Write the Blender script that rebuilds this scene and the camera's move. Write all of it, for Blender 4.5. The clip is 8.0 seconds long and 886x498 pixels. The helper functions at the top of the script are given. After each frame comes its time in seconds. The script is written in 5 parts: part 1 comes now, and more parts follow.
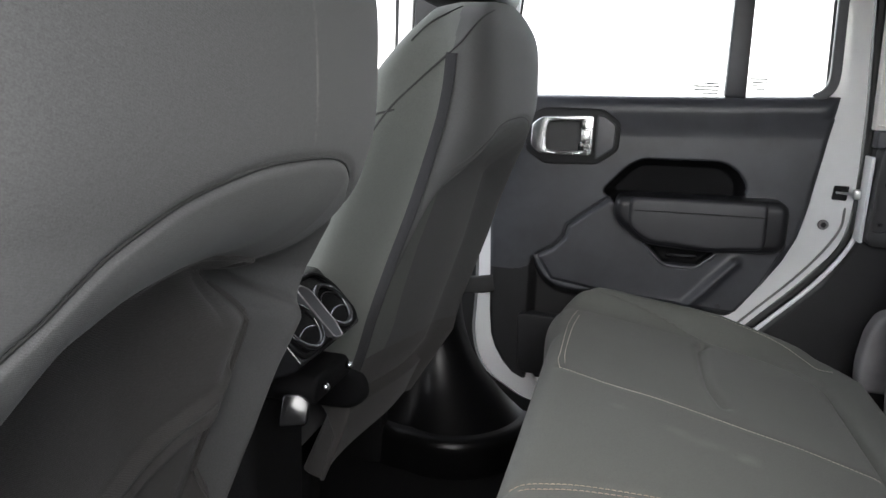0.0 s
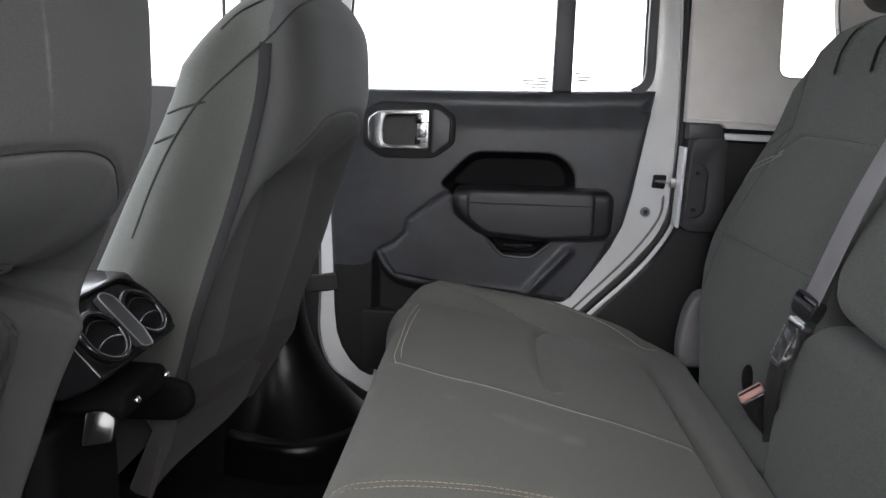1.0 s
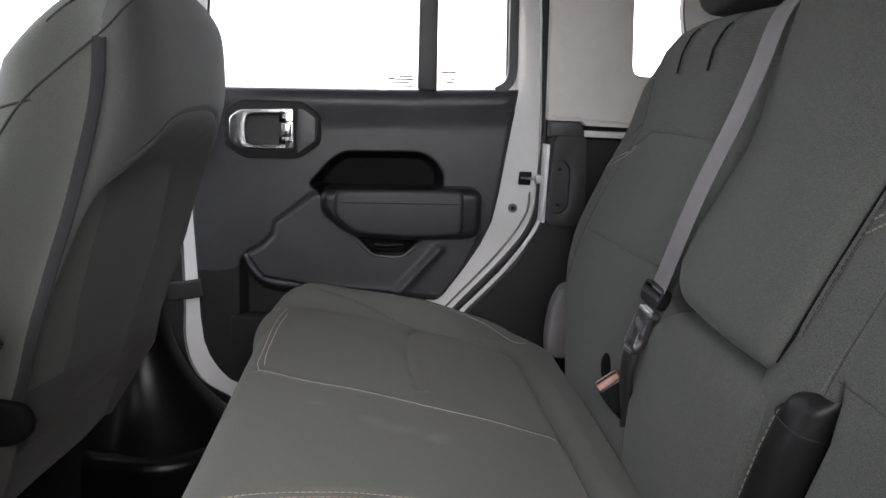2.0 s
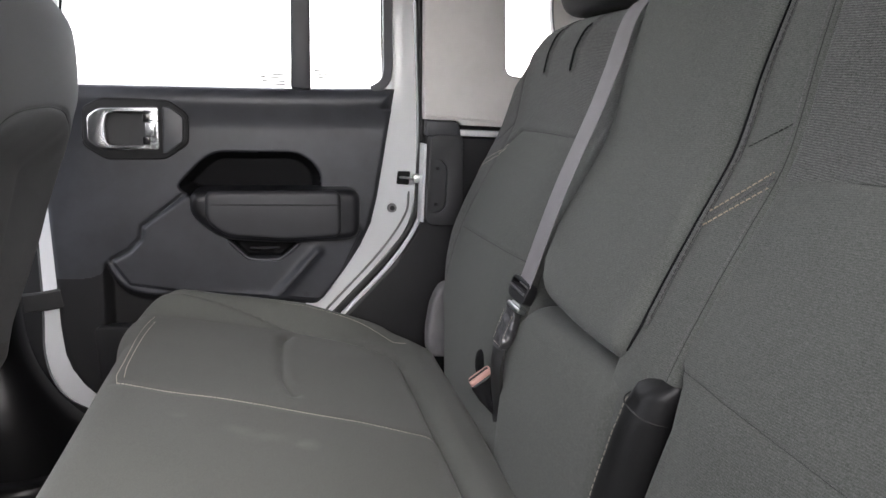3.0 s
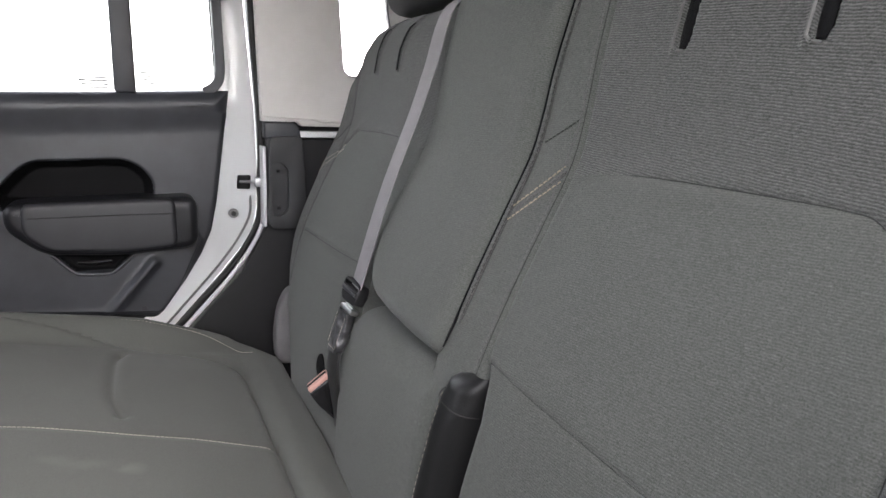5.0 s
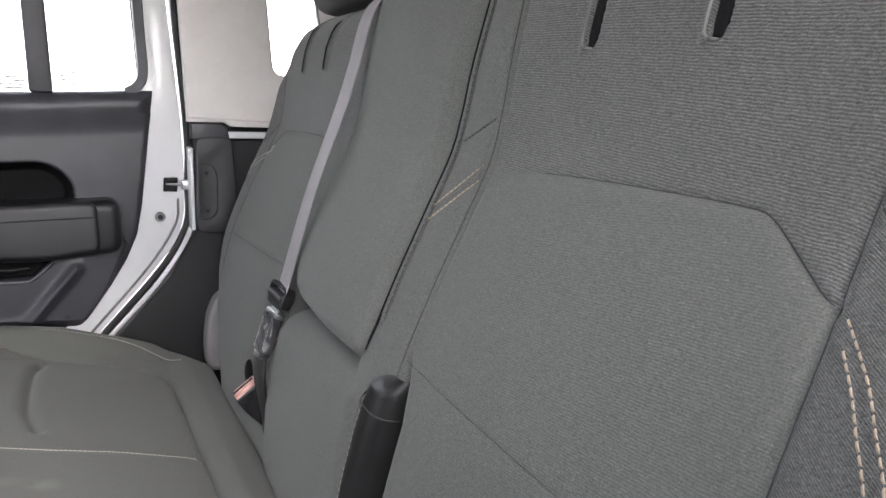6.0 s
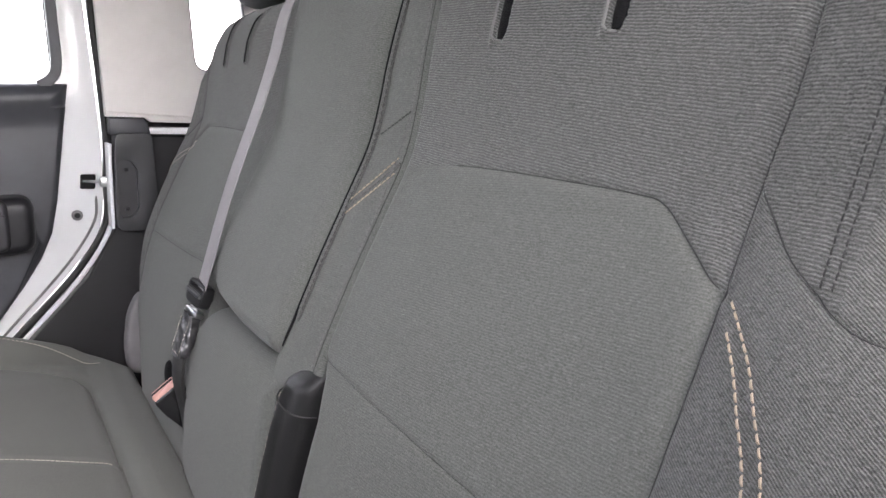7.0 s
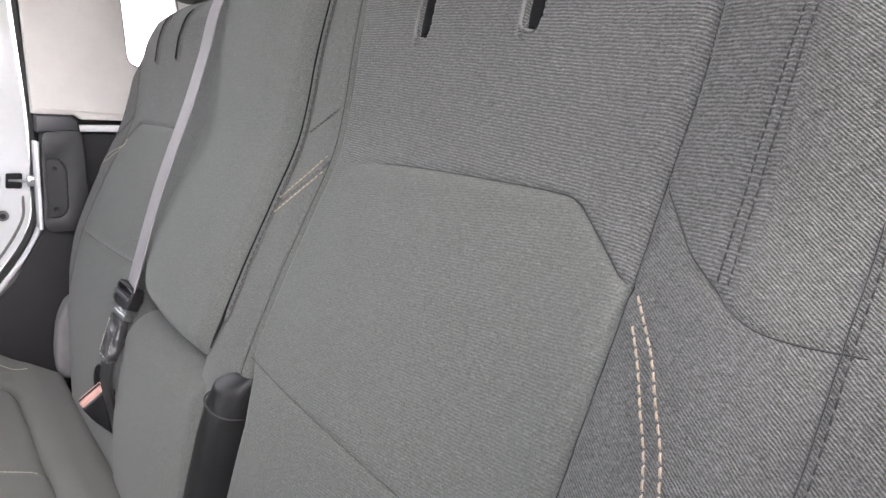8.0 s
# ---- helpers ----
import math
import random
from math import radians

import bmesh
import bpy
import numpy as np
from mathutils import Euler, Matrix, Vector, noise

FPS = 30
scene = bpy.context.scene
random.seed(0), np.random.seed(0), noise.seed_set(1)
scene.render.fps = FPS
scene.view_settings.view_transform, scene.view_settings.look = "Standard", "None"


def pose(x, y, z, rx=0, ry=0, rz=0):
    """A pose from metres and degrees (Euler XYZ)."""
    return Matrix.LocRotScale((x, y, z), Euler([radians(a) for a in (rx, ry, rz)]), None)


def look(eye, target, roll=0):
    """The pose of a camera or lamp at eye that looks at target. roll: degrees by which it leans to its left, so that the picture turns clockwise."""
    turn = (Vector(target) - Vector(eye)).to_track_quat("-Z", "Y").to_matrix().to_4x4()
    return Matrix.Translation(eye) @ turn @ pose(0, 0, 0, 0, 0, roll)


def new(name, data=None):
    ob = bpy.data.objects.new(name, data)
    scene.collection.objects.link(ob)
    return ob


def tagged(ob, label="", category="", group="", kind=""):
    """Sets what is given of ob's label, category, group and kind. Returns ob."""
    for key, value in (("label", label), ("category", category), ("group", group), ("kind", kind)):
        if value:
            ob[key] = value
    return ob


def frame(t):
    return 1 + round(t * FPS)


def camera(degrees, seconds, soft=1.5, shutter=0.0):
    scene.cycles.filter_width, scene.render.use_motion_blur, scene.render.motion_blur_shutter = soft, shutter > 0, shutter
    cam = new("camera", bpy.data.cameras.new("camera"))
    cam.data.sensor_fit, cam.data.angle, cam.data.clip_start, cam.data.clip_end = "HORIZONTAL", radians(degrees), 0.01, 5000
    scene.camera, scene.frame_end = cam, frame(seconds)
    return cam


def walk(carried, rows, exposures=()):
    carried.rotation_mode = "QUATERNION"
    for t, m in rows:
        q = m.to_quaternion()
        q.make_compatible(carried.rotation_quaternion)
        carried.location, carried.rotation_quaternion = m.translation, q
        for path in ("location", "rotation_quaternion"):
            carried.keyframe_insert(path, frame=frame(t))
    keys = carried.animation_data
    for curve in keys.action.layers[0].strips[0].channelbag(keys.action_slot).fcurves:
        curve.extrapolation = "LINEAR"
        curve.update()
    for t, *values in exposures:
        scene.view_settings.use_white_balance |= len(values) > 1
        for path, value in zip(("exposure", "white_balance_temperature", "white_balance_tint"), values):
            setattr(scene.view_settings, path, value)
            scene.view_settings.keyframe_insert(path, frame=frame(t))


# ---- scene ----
cam = camera(62.7, 8.0)
PATH = [
    (0, (0.035, -0.007, 0.76), (-0.441, 1.885, 0.321), 2.4),
    (0.5, (0.062, 0.01, 0.756), (-0.218, 1.943, 0.324), 2.5),
    (1, (0.085, 0.018, 0.756), (-0.035, 1.967, 0.325), 2.6),
    (1.5, (0.103, 0.025, 0.756), (0.132, 1.98, 0.331), 2.6),
    (3, (0.165, 0.033, 0.753), (0.614, 1.94, 0.351), 2.9),
    (3.5, (0.181, 0.029, 0.752), (0.728, 1.911, 0.354), 2.9),
    (4, (0.197, 0.027, 0.754), (0.818, 1.887, 0.358), 2.6),
    (4.5, (0.211, 0.022, 0.758), (0.906, 1.856, 0.364), 2.2),
    (6, (0.25, 0.016, 0.757), (1.146, 1.762, 0.37), 1.7),
    (6.5, (0.26, 0.012, 0.754), (1.225, 1.721, 0.373), 1.9),
    (7, (0.269, 0.007, 0.752), (1.307, 1.674, 0.369), 2.1),
    (7.5, (0.279, 0.001, 0.75), (1.369, 1.635, 0.368), 2.3),
    (8, (0.284, -0.003, 0.752), (1.434, 1.589, 0.372), 2.4),
]
walk(cam, [(t, look(eye, target, roll)) for t, eye, target, roll in PATH],
     [(0.0, 3.22, 6480, 10), (1.0, 3.05, 6500, 12), (1.5, 2.91, 6600, 13), (3.0, 3.52, 6600, 14), (3.5, 3.53, 6600, 14), (4.5, 3.62, 6600, 14), (6.5, 3.98, 6550, 16), (7.0, 4.10, 6590, 17), (8.0, 4.34, 6630, 17)])

# ---- world and sun: an overcast day round the car ----
world = bpy.data.worlds.new("world")
scene.world = world
world.use_nodes = True
sky = world.node_tree.nodes.new("ShaderNodeTexSky")
sky.sky_type, sky.sun_disc = "NISHITA", False
sky.sun_elevation, sky.sun_rotation = radians(45), radians(170)
sky.dust_density, sky.air_density, sky.ozone_density = 1.5, 1.0, 1.0
veil = world.node_tree.nodes.new("ShaderNodeHueSaturation")      # cloud cover takes most of the blue
veil.inputs["Saturation"].default_value = 0.2
world.node_tree.links.new(sky.outputs["Color"], veil.inputs["Color"])
world.node_tree.links.new(veil.outputs["Color"], world.node_tree.nodes["Background"].inputs["Color"])
world.node_tree.nodes["Background"].inputs["Strength"].default_value = 0.14
sun = new("sun", bpy.data.lights.new("sun", "SUN"))
sun.data.energy, sun.data.angle, sun.data.color = 0.9, radians(60), (1.0, 0.97, 0.93)
sun.matrix_world = look((1.7, -8.3, 6.8), (0, 0, 0))


# ---- material helpers ----
def nodes_of(name):
    m = bpy.data.materials.new(name)
    m.use_nodes = True
    nt = m.node_tree
    return m, nt, nt.nodes["Principled BSDF"]


def noise_tex(nt, scale, detail=4.0, rough=0.55, vec=None):
    n = nt.nodes.new("ShaderNodeTexNoise")
    n.inputs["Scale"].default_value = scale
    n.inputs["Detail"].default_value = detail
    n.inputs["Roughness"].default_value = rough
    if vec is None:
        vec = nt.nodes.new("ShaderNodeTexCoord").outputs["Object"]
    nt.links.new(vec, n.inputs["Vector"])
    return n.outputs["Fac"]


def math_node(nt, op, a, b=None):
    n = nt.nodes.new("ShaderNodeMath")
    n.operation = op
    for i, v in enumerate((a, b)):
        if v is None:
            continue
        if isinstance(v, (int, float)):
            n.inputs[i].default_value = v
        else:
            nt.links.new(v, n.inputs[i])
    return n.outputs[0]


def ramp(nt, fac, lo, hi, c0, c1):
    r = nt.nodes.new("ShaderNodeValToRGB")
    r.color_ramp.elements[0].position, r.color_ramp.elements[1].position = lo, hi
    r.color_ramp.elements[0].color, r.color_ramp.elements[1].color = (*c0, 1), (*c1, 1)
    nt.links.new(fac, r.inputs["Fac"])
    return r.outputs["Color"]


def mixc(nt, fac, a, b, blend="MIX"):
    n = nt.nodes.new("ShaderNodeMix")
    n.data_type, n.blend_type = "RGBA", blend
    for sock, v in (("Factor", fac), ("A", a), ("B", b)):
        ins = [i for i in n.inputs if i.name == sock and (i.type == ("VALUE" if sock == "Factor" else "RGBA"))][0]
        if isinstance(v, (int, float)):
            ins.default_value = v
        elif isinstance(v, tuple):
            ins.default_value = (*v, 1)
        else:
            nt.links.new(v, ins)
    return [o for o in n.outputs if o.type == "RGBA"][0]


def bump(nt, bsdf, height, strength, distance):
    b = nt.nodes.new("ShaderNodeBump")
    b.inputs["Strength"].default_value, b.inputs["Distance"].default_value = strength, distance
    nt.links.new(height, b.inputs["Height"])
    nt.links.new(b.outputs["Normal"], bsdf.inputs["Normal"])


def fabric(name, col, period, slant, depth=0.0005, speck=0.6, ribs=1.0, flecks=0.0):
    """Woven seat cloth: heathered yarn, ribs of that period (metres) that run across (slant 0) or as a twill."""
    m, nt, p = nodes_of(name)
    co = nt.nodes.new("ShaderNodeTexCoord").outputs["Object"]
    sp = nt.nodes.new("ShaderNodeSeparateXYZ")
    nt.links.new(co, sp.inputs[0])
    wob = math_node(nt, "MULTIPLY", noise_tex(nt, 380, 3, 0.65, co), 0.0012)
    wob = math_node(nt, "ADD", wob, math_node(nt, "MULTIPLY", noise_tex(nt, 55, 3, 0.6, co), 0.0027))
    along = math_node(nt, "ADD", sp.outputs["Z"], math_node(nt, "MULTIPLY", sp.outputs["Y"], slant))
    along = math_node(nt, "ADD", along, math_node(nt, "MULTIPLY", sp.outputs["X"], 0.55))
    ph = math_node(nt, "MULTIPLY", math_node(nt, "ADD", along, wob), 2 * math.pi / period)
    rib = math_node(nt, "MULTIPLY_ADD", math_node(nt, "SINE", ph), 0.5)
    rib.node.inputs[2].default_value = 0.5
    mp = nt.nodes.new("ShaderNodeMapping")                 # short threads lie along the ribs
    mp.inputs["Scale"].default_value = (1.0, 0.4, 1.0)
    nt.links.new(co, mp.inputs["Vector"])
    short = noise_tex(nt, 800, 2, 0.6, mp.outputs["Vector"])
    yarn = math_node(nt, "ADD", math_node(nt, "MULTIPLY", noise_tex(nt, 950, 3, 0.75, co), 0.75), math_node(nt, "MULTIPLY", short, 0.25))
    blot = noise_tex(nt, 9, 3, 0.5, co)
    dark, light = tuple(c * (1 - speck) for c in col), tuple(c * (1 + speck) for c in col)
    c = ramp(nt, math_node(nt, "ADD", math_node(nt, "MULTIPLY", yarn, 1.0 - 0.25 * ribs), math_node(nt, "MULTIPLY", math_node(nt, "MULTIPLY", rib, short), 0.5 * ribs)), 0.3, 0.72, dark, light)
    c = mixc(nt, math_node(nt, "MULTIPLY", blot, 0.5), c, tuple(min(1, x * 1.25) for x in col))
    if flecks:                                              # stray pale threads, short and along the weave
        mf = nt.nodes.new("ShaderNodeMapping")
        mf.inputs["Scale"].default_value = (1.0, 0.28, 1.0)
        mf.inputs["Rotation"].default_value = (radians(-6), 0, 0)
        nt.links.new(co, mf.inputs["Vector"])
        f = nt.nodes.new("ShaderNodeMapRange")
        nt.links.new(noise_tex(nt, 850, 1, 0.5, mf.outputs["Vector"]), f.inputs["Value"])
        for k, v in (("From Min", 0.62), ("From Max", 0.72), ("To Min", 0.0), ("To Max", flecks)):
            f.inputs[k].default_value = v
        c = mixc(nt, f.outputs["Result"], c, tuple(min(1, x * 2.6) for x in col))
    nt.links.new(c, p.inputs["Base Color"])
    p.inputs["Roughness"].default_value = 0.92
    p.inputs["Specular IOR Level"].default_value = 0.15
    p.inputs["Sheen Weight"].default_value = 0.10
    p.inputs["Sheen Roughness"].default_value = 0.5
    knots = math_node(nt, "MULTIPLY", rib, math_node(nt, "MULTIPLY", short, 1.6 * ribs))
    bump(nt, p, math_node(nt, "ADD", knots, math_node(nt, "MULTIPLY", yarn, 0.7)), 1.0, depth)
    return m


def plastic(name, col, rough=0.55, grain=900, depth=0.00025, spec=0.5, var=0.25):
    m, nt, p = nodes_of(name)
    g = noise_tex(nt, grain, 2, 0.5)
    w = noise_tex(nt, 14, 4, 0.6)
    c = ramp(nt, w, 0.3, 0.7, tuple(x * (1 - var) for x in col), tuple(min(1, x * (1 + var)) for x in col))
    nt.links.new(c, p.inputs["Base Color"])
    r = nt.nodes.new("ShaderNodeMapRange")
    nt.links.new(w, r.inputs["Value"])
    r.inputs["To Min"].default_value, r.inputs["To Max"].default_value = rough - 0.07, rough + 0.07
    nt.links.new(r.outputs["Result"], p.inputs["Roughness"])
    p.inputs["Specular IOR Level"].default_value = spec
    bump(nt, p, g, 0.5, depth)
    return m


def paint(name, col):
    m, nt, p = nodes_of(name)
    w = noise_tex(nt, 5, 4, 0.6)
    nt.links.new(ramp(nt, w, 0.3, 0.75, tuple(x * 0.94 for x in col), col), p.inputs["Base Color"])
    p.inputs["Roughness"].default_value = 0.35
    p.inputs["Coat Weight"].default_value = 0.6
    p.inputs["Coat Roughness"].default_value = 0.08
    bump(nt, p, noise_tex(nt, 320, 2), 0.15, 0.0003)
    return m


def metal(name, col, rough):
    m, nt, p = nodes_of(name)
    w = noise_tex(nt, 60, 4, 0.6)
    nt.links.new(ramp(nt, w, 0.3, 0.7, tuple(x * 0.85 for x in col), col), p.inputs["Base Color"])
    p.inputs["Metallic"].default_value, p.inputs["Roughness"].default_value = 1.0, rough
    return m


CLOTH = (0.082, 0.083, 0.080)
# the camera's greenish colour cast put into the base of the same cloth
CLOTH_GREEN_CAST = (0.0780, 0.0812, 0.0755)
CLOTH_RIB = fabric("ribbed_cloth", CLOTH, 0.0021, -0.08, 0.0005, 0.85, 0.78, 0.2)
CLOTH_TWILL = fabric("twill_cloth", CLOTH, 0.0018, -0.75, 0.0005, 0.85, 0.75, 0.2)
CLOTH_FINE = fabric("fine_cloth", CLOTH_GREEN_CAST, 0.0021, 0.1, 0.00034, 0.72, 0.3, 0.16)
CLOTH_BACK = fabric("seat_back_cloth", (0.061, 0.062, 0.0625), 0.0012, 0.3, 0.00015, 0.3, 0.15)
CLOTH_DARK = fabric("dark_strip_cloth", (0.050, 0.048, 0.047), 0.0012, 0.3, 0.00015, 0.25)

CLOTH_STRIP = fabric("edge_strip_cloth", (0.022, 0.022, 0.024), 0.0012, 0.3, 0.00015, 0.25)


# lighter copy of the seat cloth: window light on the flank put into colour
CLOTH_FLANK_LIT = fabric("lit_flank_cloth", (0.086, 0.091, 0.085), 0.0013, 0.3, 0.0002, 0.35, 0.2)


def scuffed(m, place, size, amount):
    """A pale rubbed mark on a cloth, at that place, of that size, with a ragged edge."""
    nt = m.node_tree
    p = nt.nodes["Principled BSDF"]
    col = p.inputs["Base Color"].links[0].from_socket
    co = nt.nodes.new("ShaderNodeTexCoord").outputs["Object"]
    mp = nt.nodes.new("ShaderNodeMapping")
    mp.vector_type = "TEXTURE"
    mp.inputs["Location"].default_value, mp.inputs["Scale"].default_value = place, size
    nt.links.new(co, mp.inputs["Vector"])
    ln = nt.nodes.new("ShaderNodeVectorMath")
    ln.operation = "LENGTH"
    nt.links.new(mp.outputs["Vector"], ln.inputs[0])
    r = nt.nodes.new("ShaderNodeMapRange")
    r.interpolation_type = "SMOOTHSTEP"
    nt.links.new(math_node(nt, "ADD", ln.outputs["Value"], math_node(nt, "MULTIPLY", noise_tex(nt, 160, 4, 0.7, co), 1.6)), r.inputs["Value"])
    for k, v in (("From Min", 0.5), ("From Max", 1.6), ("To Min", amount), ("To Max", 0.0)):
        r.inputs[k].default_value = v
    nt.links.new(mixc(nt, r.outputs["Result"], col, (0.26, 0.25, 0.24)), p.inputs["Base Color"])


scuffed(CLOTH_BACK, (-0.148, 0.374, 0.765), (1.0, 0.0040, 0.075), 0.30)


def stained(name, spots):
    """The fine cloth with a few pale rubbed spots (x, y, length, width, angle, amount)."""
    # base lifted about a tenth so that the cushion renders brighter
    m = fabric(name, tuple(c * k for c, k in zip(CLOTH_GREEN_CAST, (1.10, 1.09, 1.075))), 0.0013, -0.35, 0.0002, 0.32, 0.2)
    nt = m.node_tree
    p = nt.nodes["Principled BSDF"]
    col = p.inputs["Base Color"].links[0].from_socket
    co = nt.nodes.new("ShaderNodeTexCoord").outputs["Object"]
    wob = noise_tex(nt, 28, 4, 0.6, co)
    for x, y, a, b, turn, amount in spots:
        mp = nt.nodes.new("ShaderNodeMapping")
        mp.vector_type = "TEXTURE"
        mp.inputs["Location"].default_value = (x, y, 0.34)
        mp.inputs["Rotation"].default_value = (0, 0, radians(turn))
        mp.inputs["Scale"].default_value = (a, b, 1.0)
        nt.links.new(co, mp.inputs["Vector"])
        ln = nt.nodes.new("ShaderNodeVectorMath")
        ln.operation = "LENGTH"
        nt.links.new(mp.outputs["Vector"], ln.inputs[0])
        d = math_node(nt, "ADD", ln.outputs["Value"], math_node(nt, "MULTIPLY", wob, 1.2))
        r = nt.nodes.new("ShaderNodeMapRange")
        r.interpolation_type = "SMOOTHSTEP"
        nt.links.new(d, r.inputs["Value"])
        for k, v in (("From Min", 0.5), ("From Max", 1.5), ("To Min", amount), ("To Max", 0.0)):
            r.inputs[k].default_value = v
        col = mixc(nt, r.outputs["Result"], col, (0.26, 0.25, 0.235))
    nt.links.new(col, p.inputs["Base Color"])
    return m


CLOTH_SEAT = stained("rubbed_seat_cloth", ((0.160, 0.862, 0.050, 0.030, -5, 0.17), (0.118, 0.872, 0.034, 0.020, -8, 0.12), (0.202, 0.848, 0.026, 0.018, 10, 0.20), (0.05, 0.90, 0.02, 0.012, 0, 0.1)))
VINYL = plastic("black_vinyl", (0.006, 0.006, 0.0065), 0.46, 700, 0.0004, 0.3)
PAD = plastic("black_padded_vinyl", (0.016, 0.016, 0.019), 0.5, 900, 0.0003)
TRIM = plastic("charcoal_trim_plastic", (0.028, 0.0297, 0.035), 0.42, 1100, 0.0003)
TRIM_DARK = plastic("black_trim_plastic", (0.007, 0.007, 0.008), 0.6, 900, 0.0003, 0.35)
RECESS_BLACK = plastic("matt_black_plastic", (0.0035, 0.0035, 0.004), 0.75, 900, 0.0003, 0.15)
LATCH_GREY = plastic("dark_grey_cover_plastic", (0.019, 0.0195, 0.0215), 0.5, 900, 0.0003)
ARM_BLACK = plastic("black_armrest_plastic", (0.009, 0.009, 0.011), 0.42, 1100, 0.0003, 0.4)
SILL_BLACK = plastic("scuffed_black_plastic", (0.0035, 0.0035, 0.0038), 0.32, 300, 0.0001, 0.2)
CRINKLE = plastic("crumpled_black_sleeve", (0.030, 0.030, 0.032), 0.34, 130, 0.003, 0.6)
GLOSS = plastic("glossy_black_plastic", (0.01, 0.01, 0.011), 0.16, 200, 0.00003)
RUBBER = plastic("black_rubber", (0.012, 0.012, 0.012), 0.7, 500, 0.0003)
CARPET = plastic("black_carpet", (0.006, 0.006, 0.0065), 0.95, 1500, 0.003, 0.15)
PAINT = paint("white_body_paint", (0.64, 0.645, 0.655))
LINER = plastic("light_grey_headliner", (0.63, 0.605, 0.585), 0.85, 1300, 0.0004, 0.3, 0.05)
WEBBING = plastic("grey_belt_webbing", (0.20, 0.188, 0.195), 0.75, 1600, 0.0004, 0.3, 0.1)
SILVER = metal("satin_silver", (0.75, 0.76, 0.77), 0.24)
STEEL = metal("bare_steel", (0.6, 0.6, 0.6), 0.3)
RED = plastic("faded_red_plastic", (0.42, 0.23, 0.20), 0.5, 700, 0.0001)
THREAD = plastic("tan_thread", (0.28, 0.225, 0.17), 0.8, 900, 0.0002)
THREAD_GREY = plastic("grey_thread", (0.34, 0.305, 0.265), 0.8, 900, 0.0002)
PIPING = plastic("grey_piping_cord", (0.105, 0.104, 0.102), 0.8, 900, 0.0003)
THREAD_BLACK = plastic("black_thread", (0.02, 0.02, 0.02), 0.8, 900, 0.0002)
GREY_PLASTIC = plastic("grey_hinge_plastic", (0.14, 0.135, 0.137), 0.6, 800, 0.0002)
GROUND_GREY = plastic("grey_asphalt", (0.10, 0.10, 0.10), 0.85, 60, 0.004, 0.3, 0.12)
MARK = plastic("etched_glass_mark", (0.42, 0.42, 0.42), 0.7, 400, 0.0001)
MARK.node_tree.nodes["Principled BSDF"].inputs["Alpha"].default_value = 0.8
REAR_BLOCK = plastic("dark_blocking_pane", (0.01, 0.011, 0.012), 0.08, 40, 0.00002)
glass, nt_g, p_g = nodes_of("window_glass")
p_g.inputs["Transmission Weight"].default_value = 1.0
p_g.inputs["Roughness"].default_value = 0.0
p_g.inputs["IOR"].default_value = 1.02
p_g.inputs["Base Color"].default_value = (0.97, 0.985, 0.98, 1)


# ---- mesh helpers ----
def thing(name, base, label, category, group="", kind=""):
    ob = new(name)
    ob.location = base
    ob.empty_display_size = 0.05
    return tagged(ob, label, category, group, kind)


def base_of(ob):
    m = Matrix.Translation(ob.location)
    return base_of(ob.parent) if ob.parent and ob.type == "MESH" else m


def part(name, data, material, parent=None, label="", sharp=40):
    """One mesh object from a bmesh or from (vertices, faces), in world coordinates, under a thing or a part."""
    me = bpy.data.meshes.new(name)
    if isinstance(data, tuple):
        me.from_pydata([tuple(map(float, v)) for v in data[0]], [], [tuple(map(int, f)) for f in data[1]])
    else:
        bmesh.ops.recalc_face_normals(data, faces=data.faces)
        data.to_mesh(me)
        data.free()
    me.polygons.foreach_set("use_smooth", [True] * len(me.polygons))
    if sharp:
        me.set_sharp_from_angle(angle=radians(sharp))
    me.materials.append(material)
    ob = new(name, me)
    if parent is not None:
        ob.parent = parent
        if parent.type != "MESH":
            ob.matrix_parent_inverse = Matrix.Translation(parent.location).inverted()
    if label:
        tagged(ob, label)
    return ob


def rounded(pts, r, n=5):
    """A polygon with its corners rounded."""
    out = []
    k = len(pts)
    for i in range(k):
        a, b, c = (Vector(pts[(i + j) % k]) for j in (-1, 0, 1))
        u, w = (a - b), (c - b)
        rr = min(r, u.length * 0.45, w.length * 0.45)
        p, q = b + u.normalized() * rr, b + w.normalized() * rr
        for s in range(n + 1):
            t = s / n
            out.append(tuple(p * (1 - t) ** 2 + b * 2 * t * (1 - t) + q * t * t))
    return out


def lift(axis, a, b, d):
    return {"x": (d, a, b), "y": (a, d, b), "z": (a, b, d)}[axis]


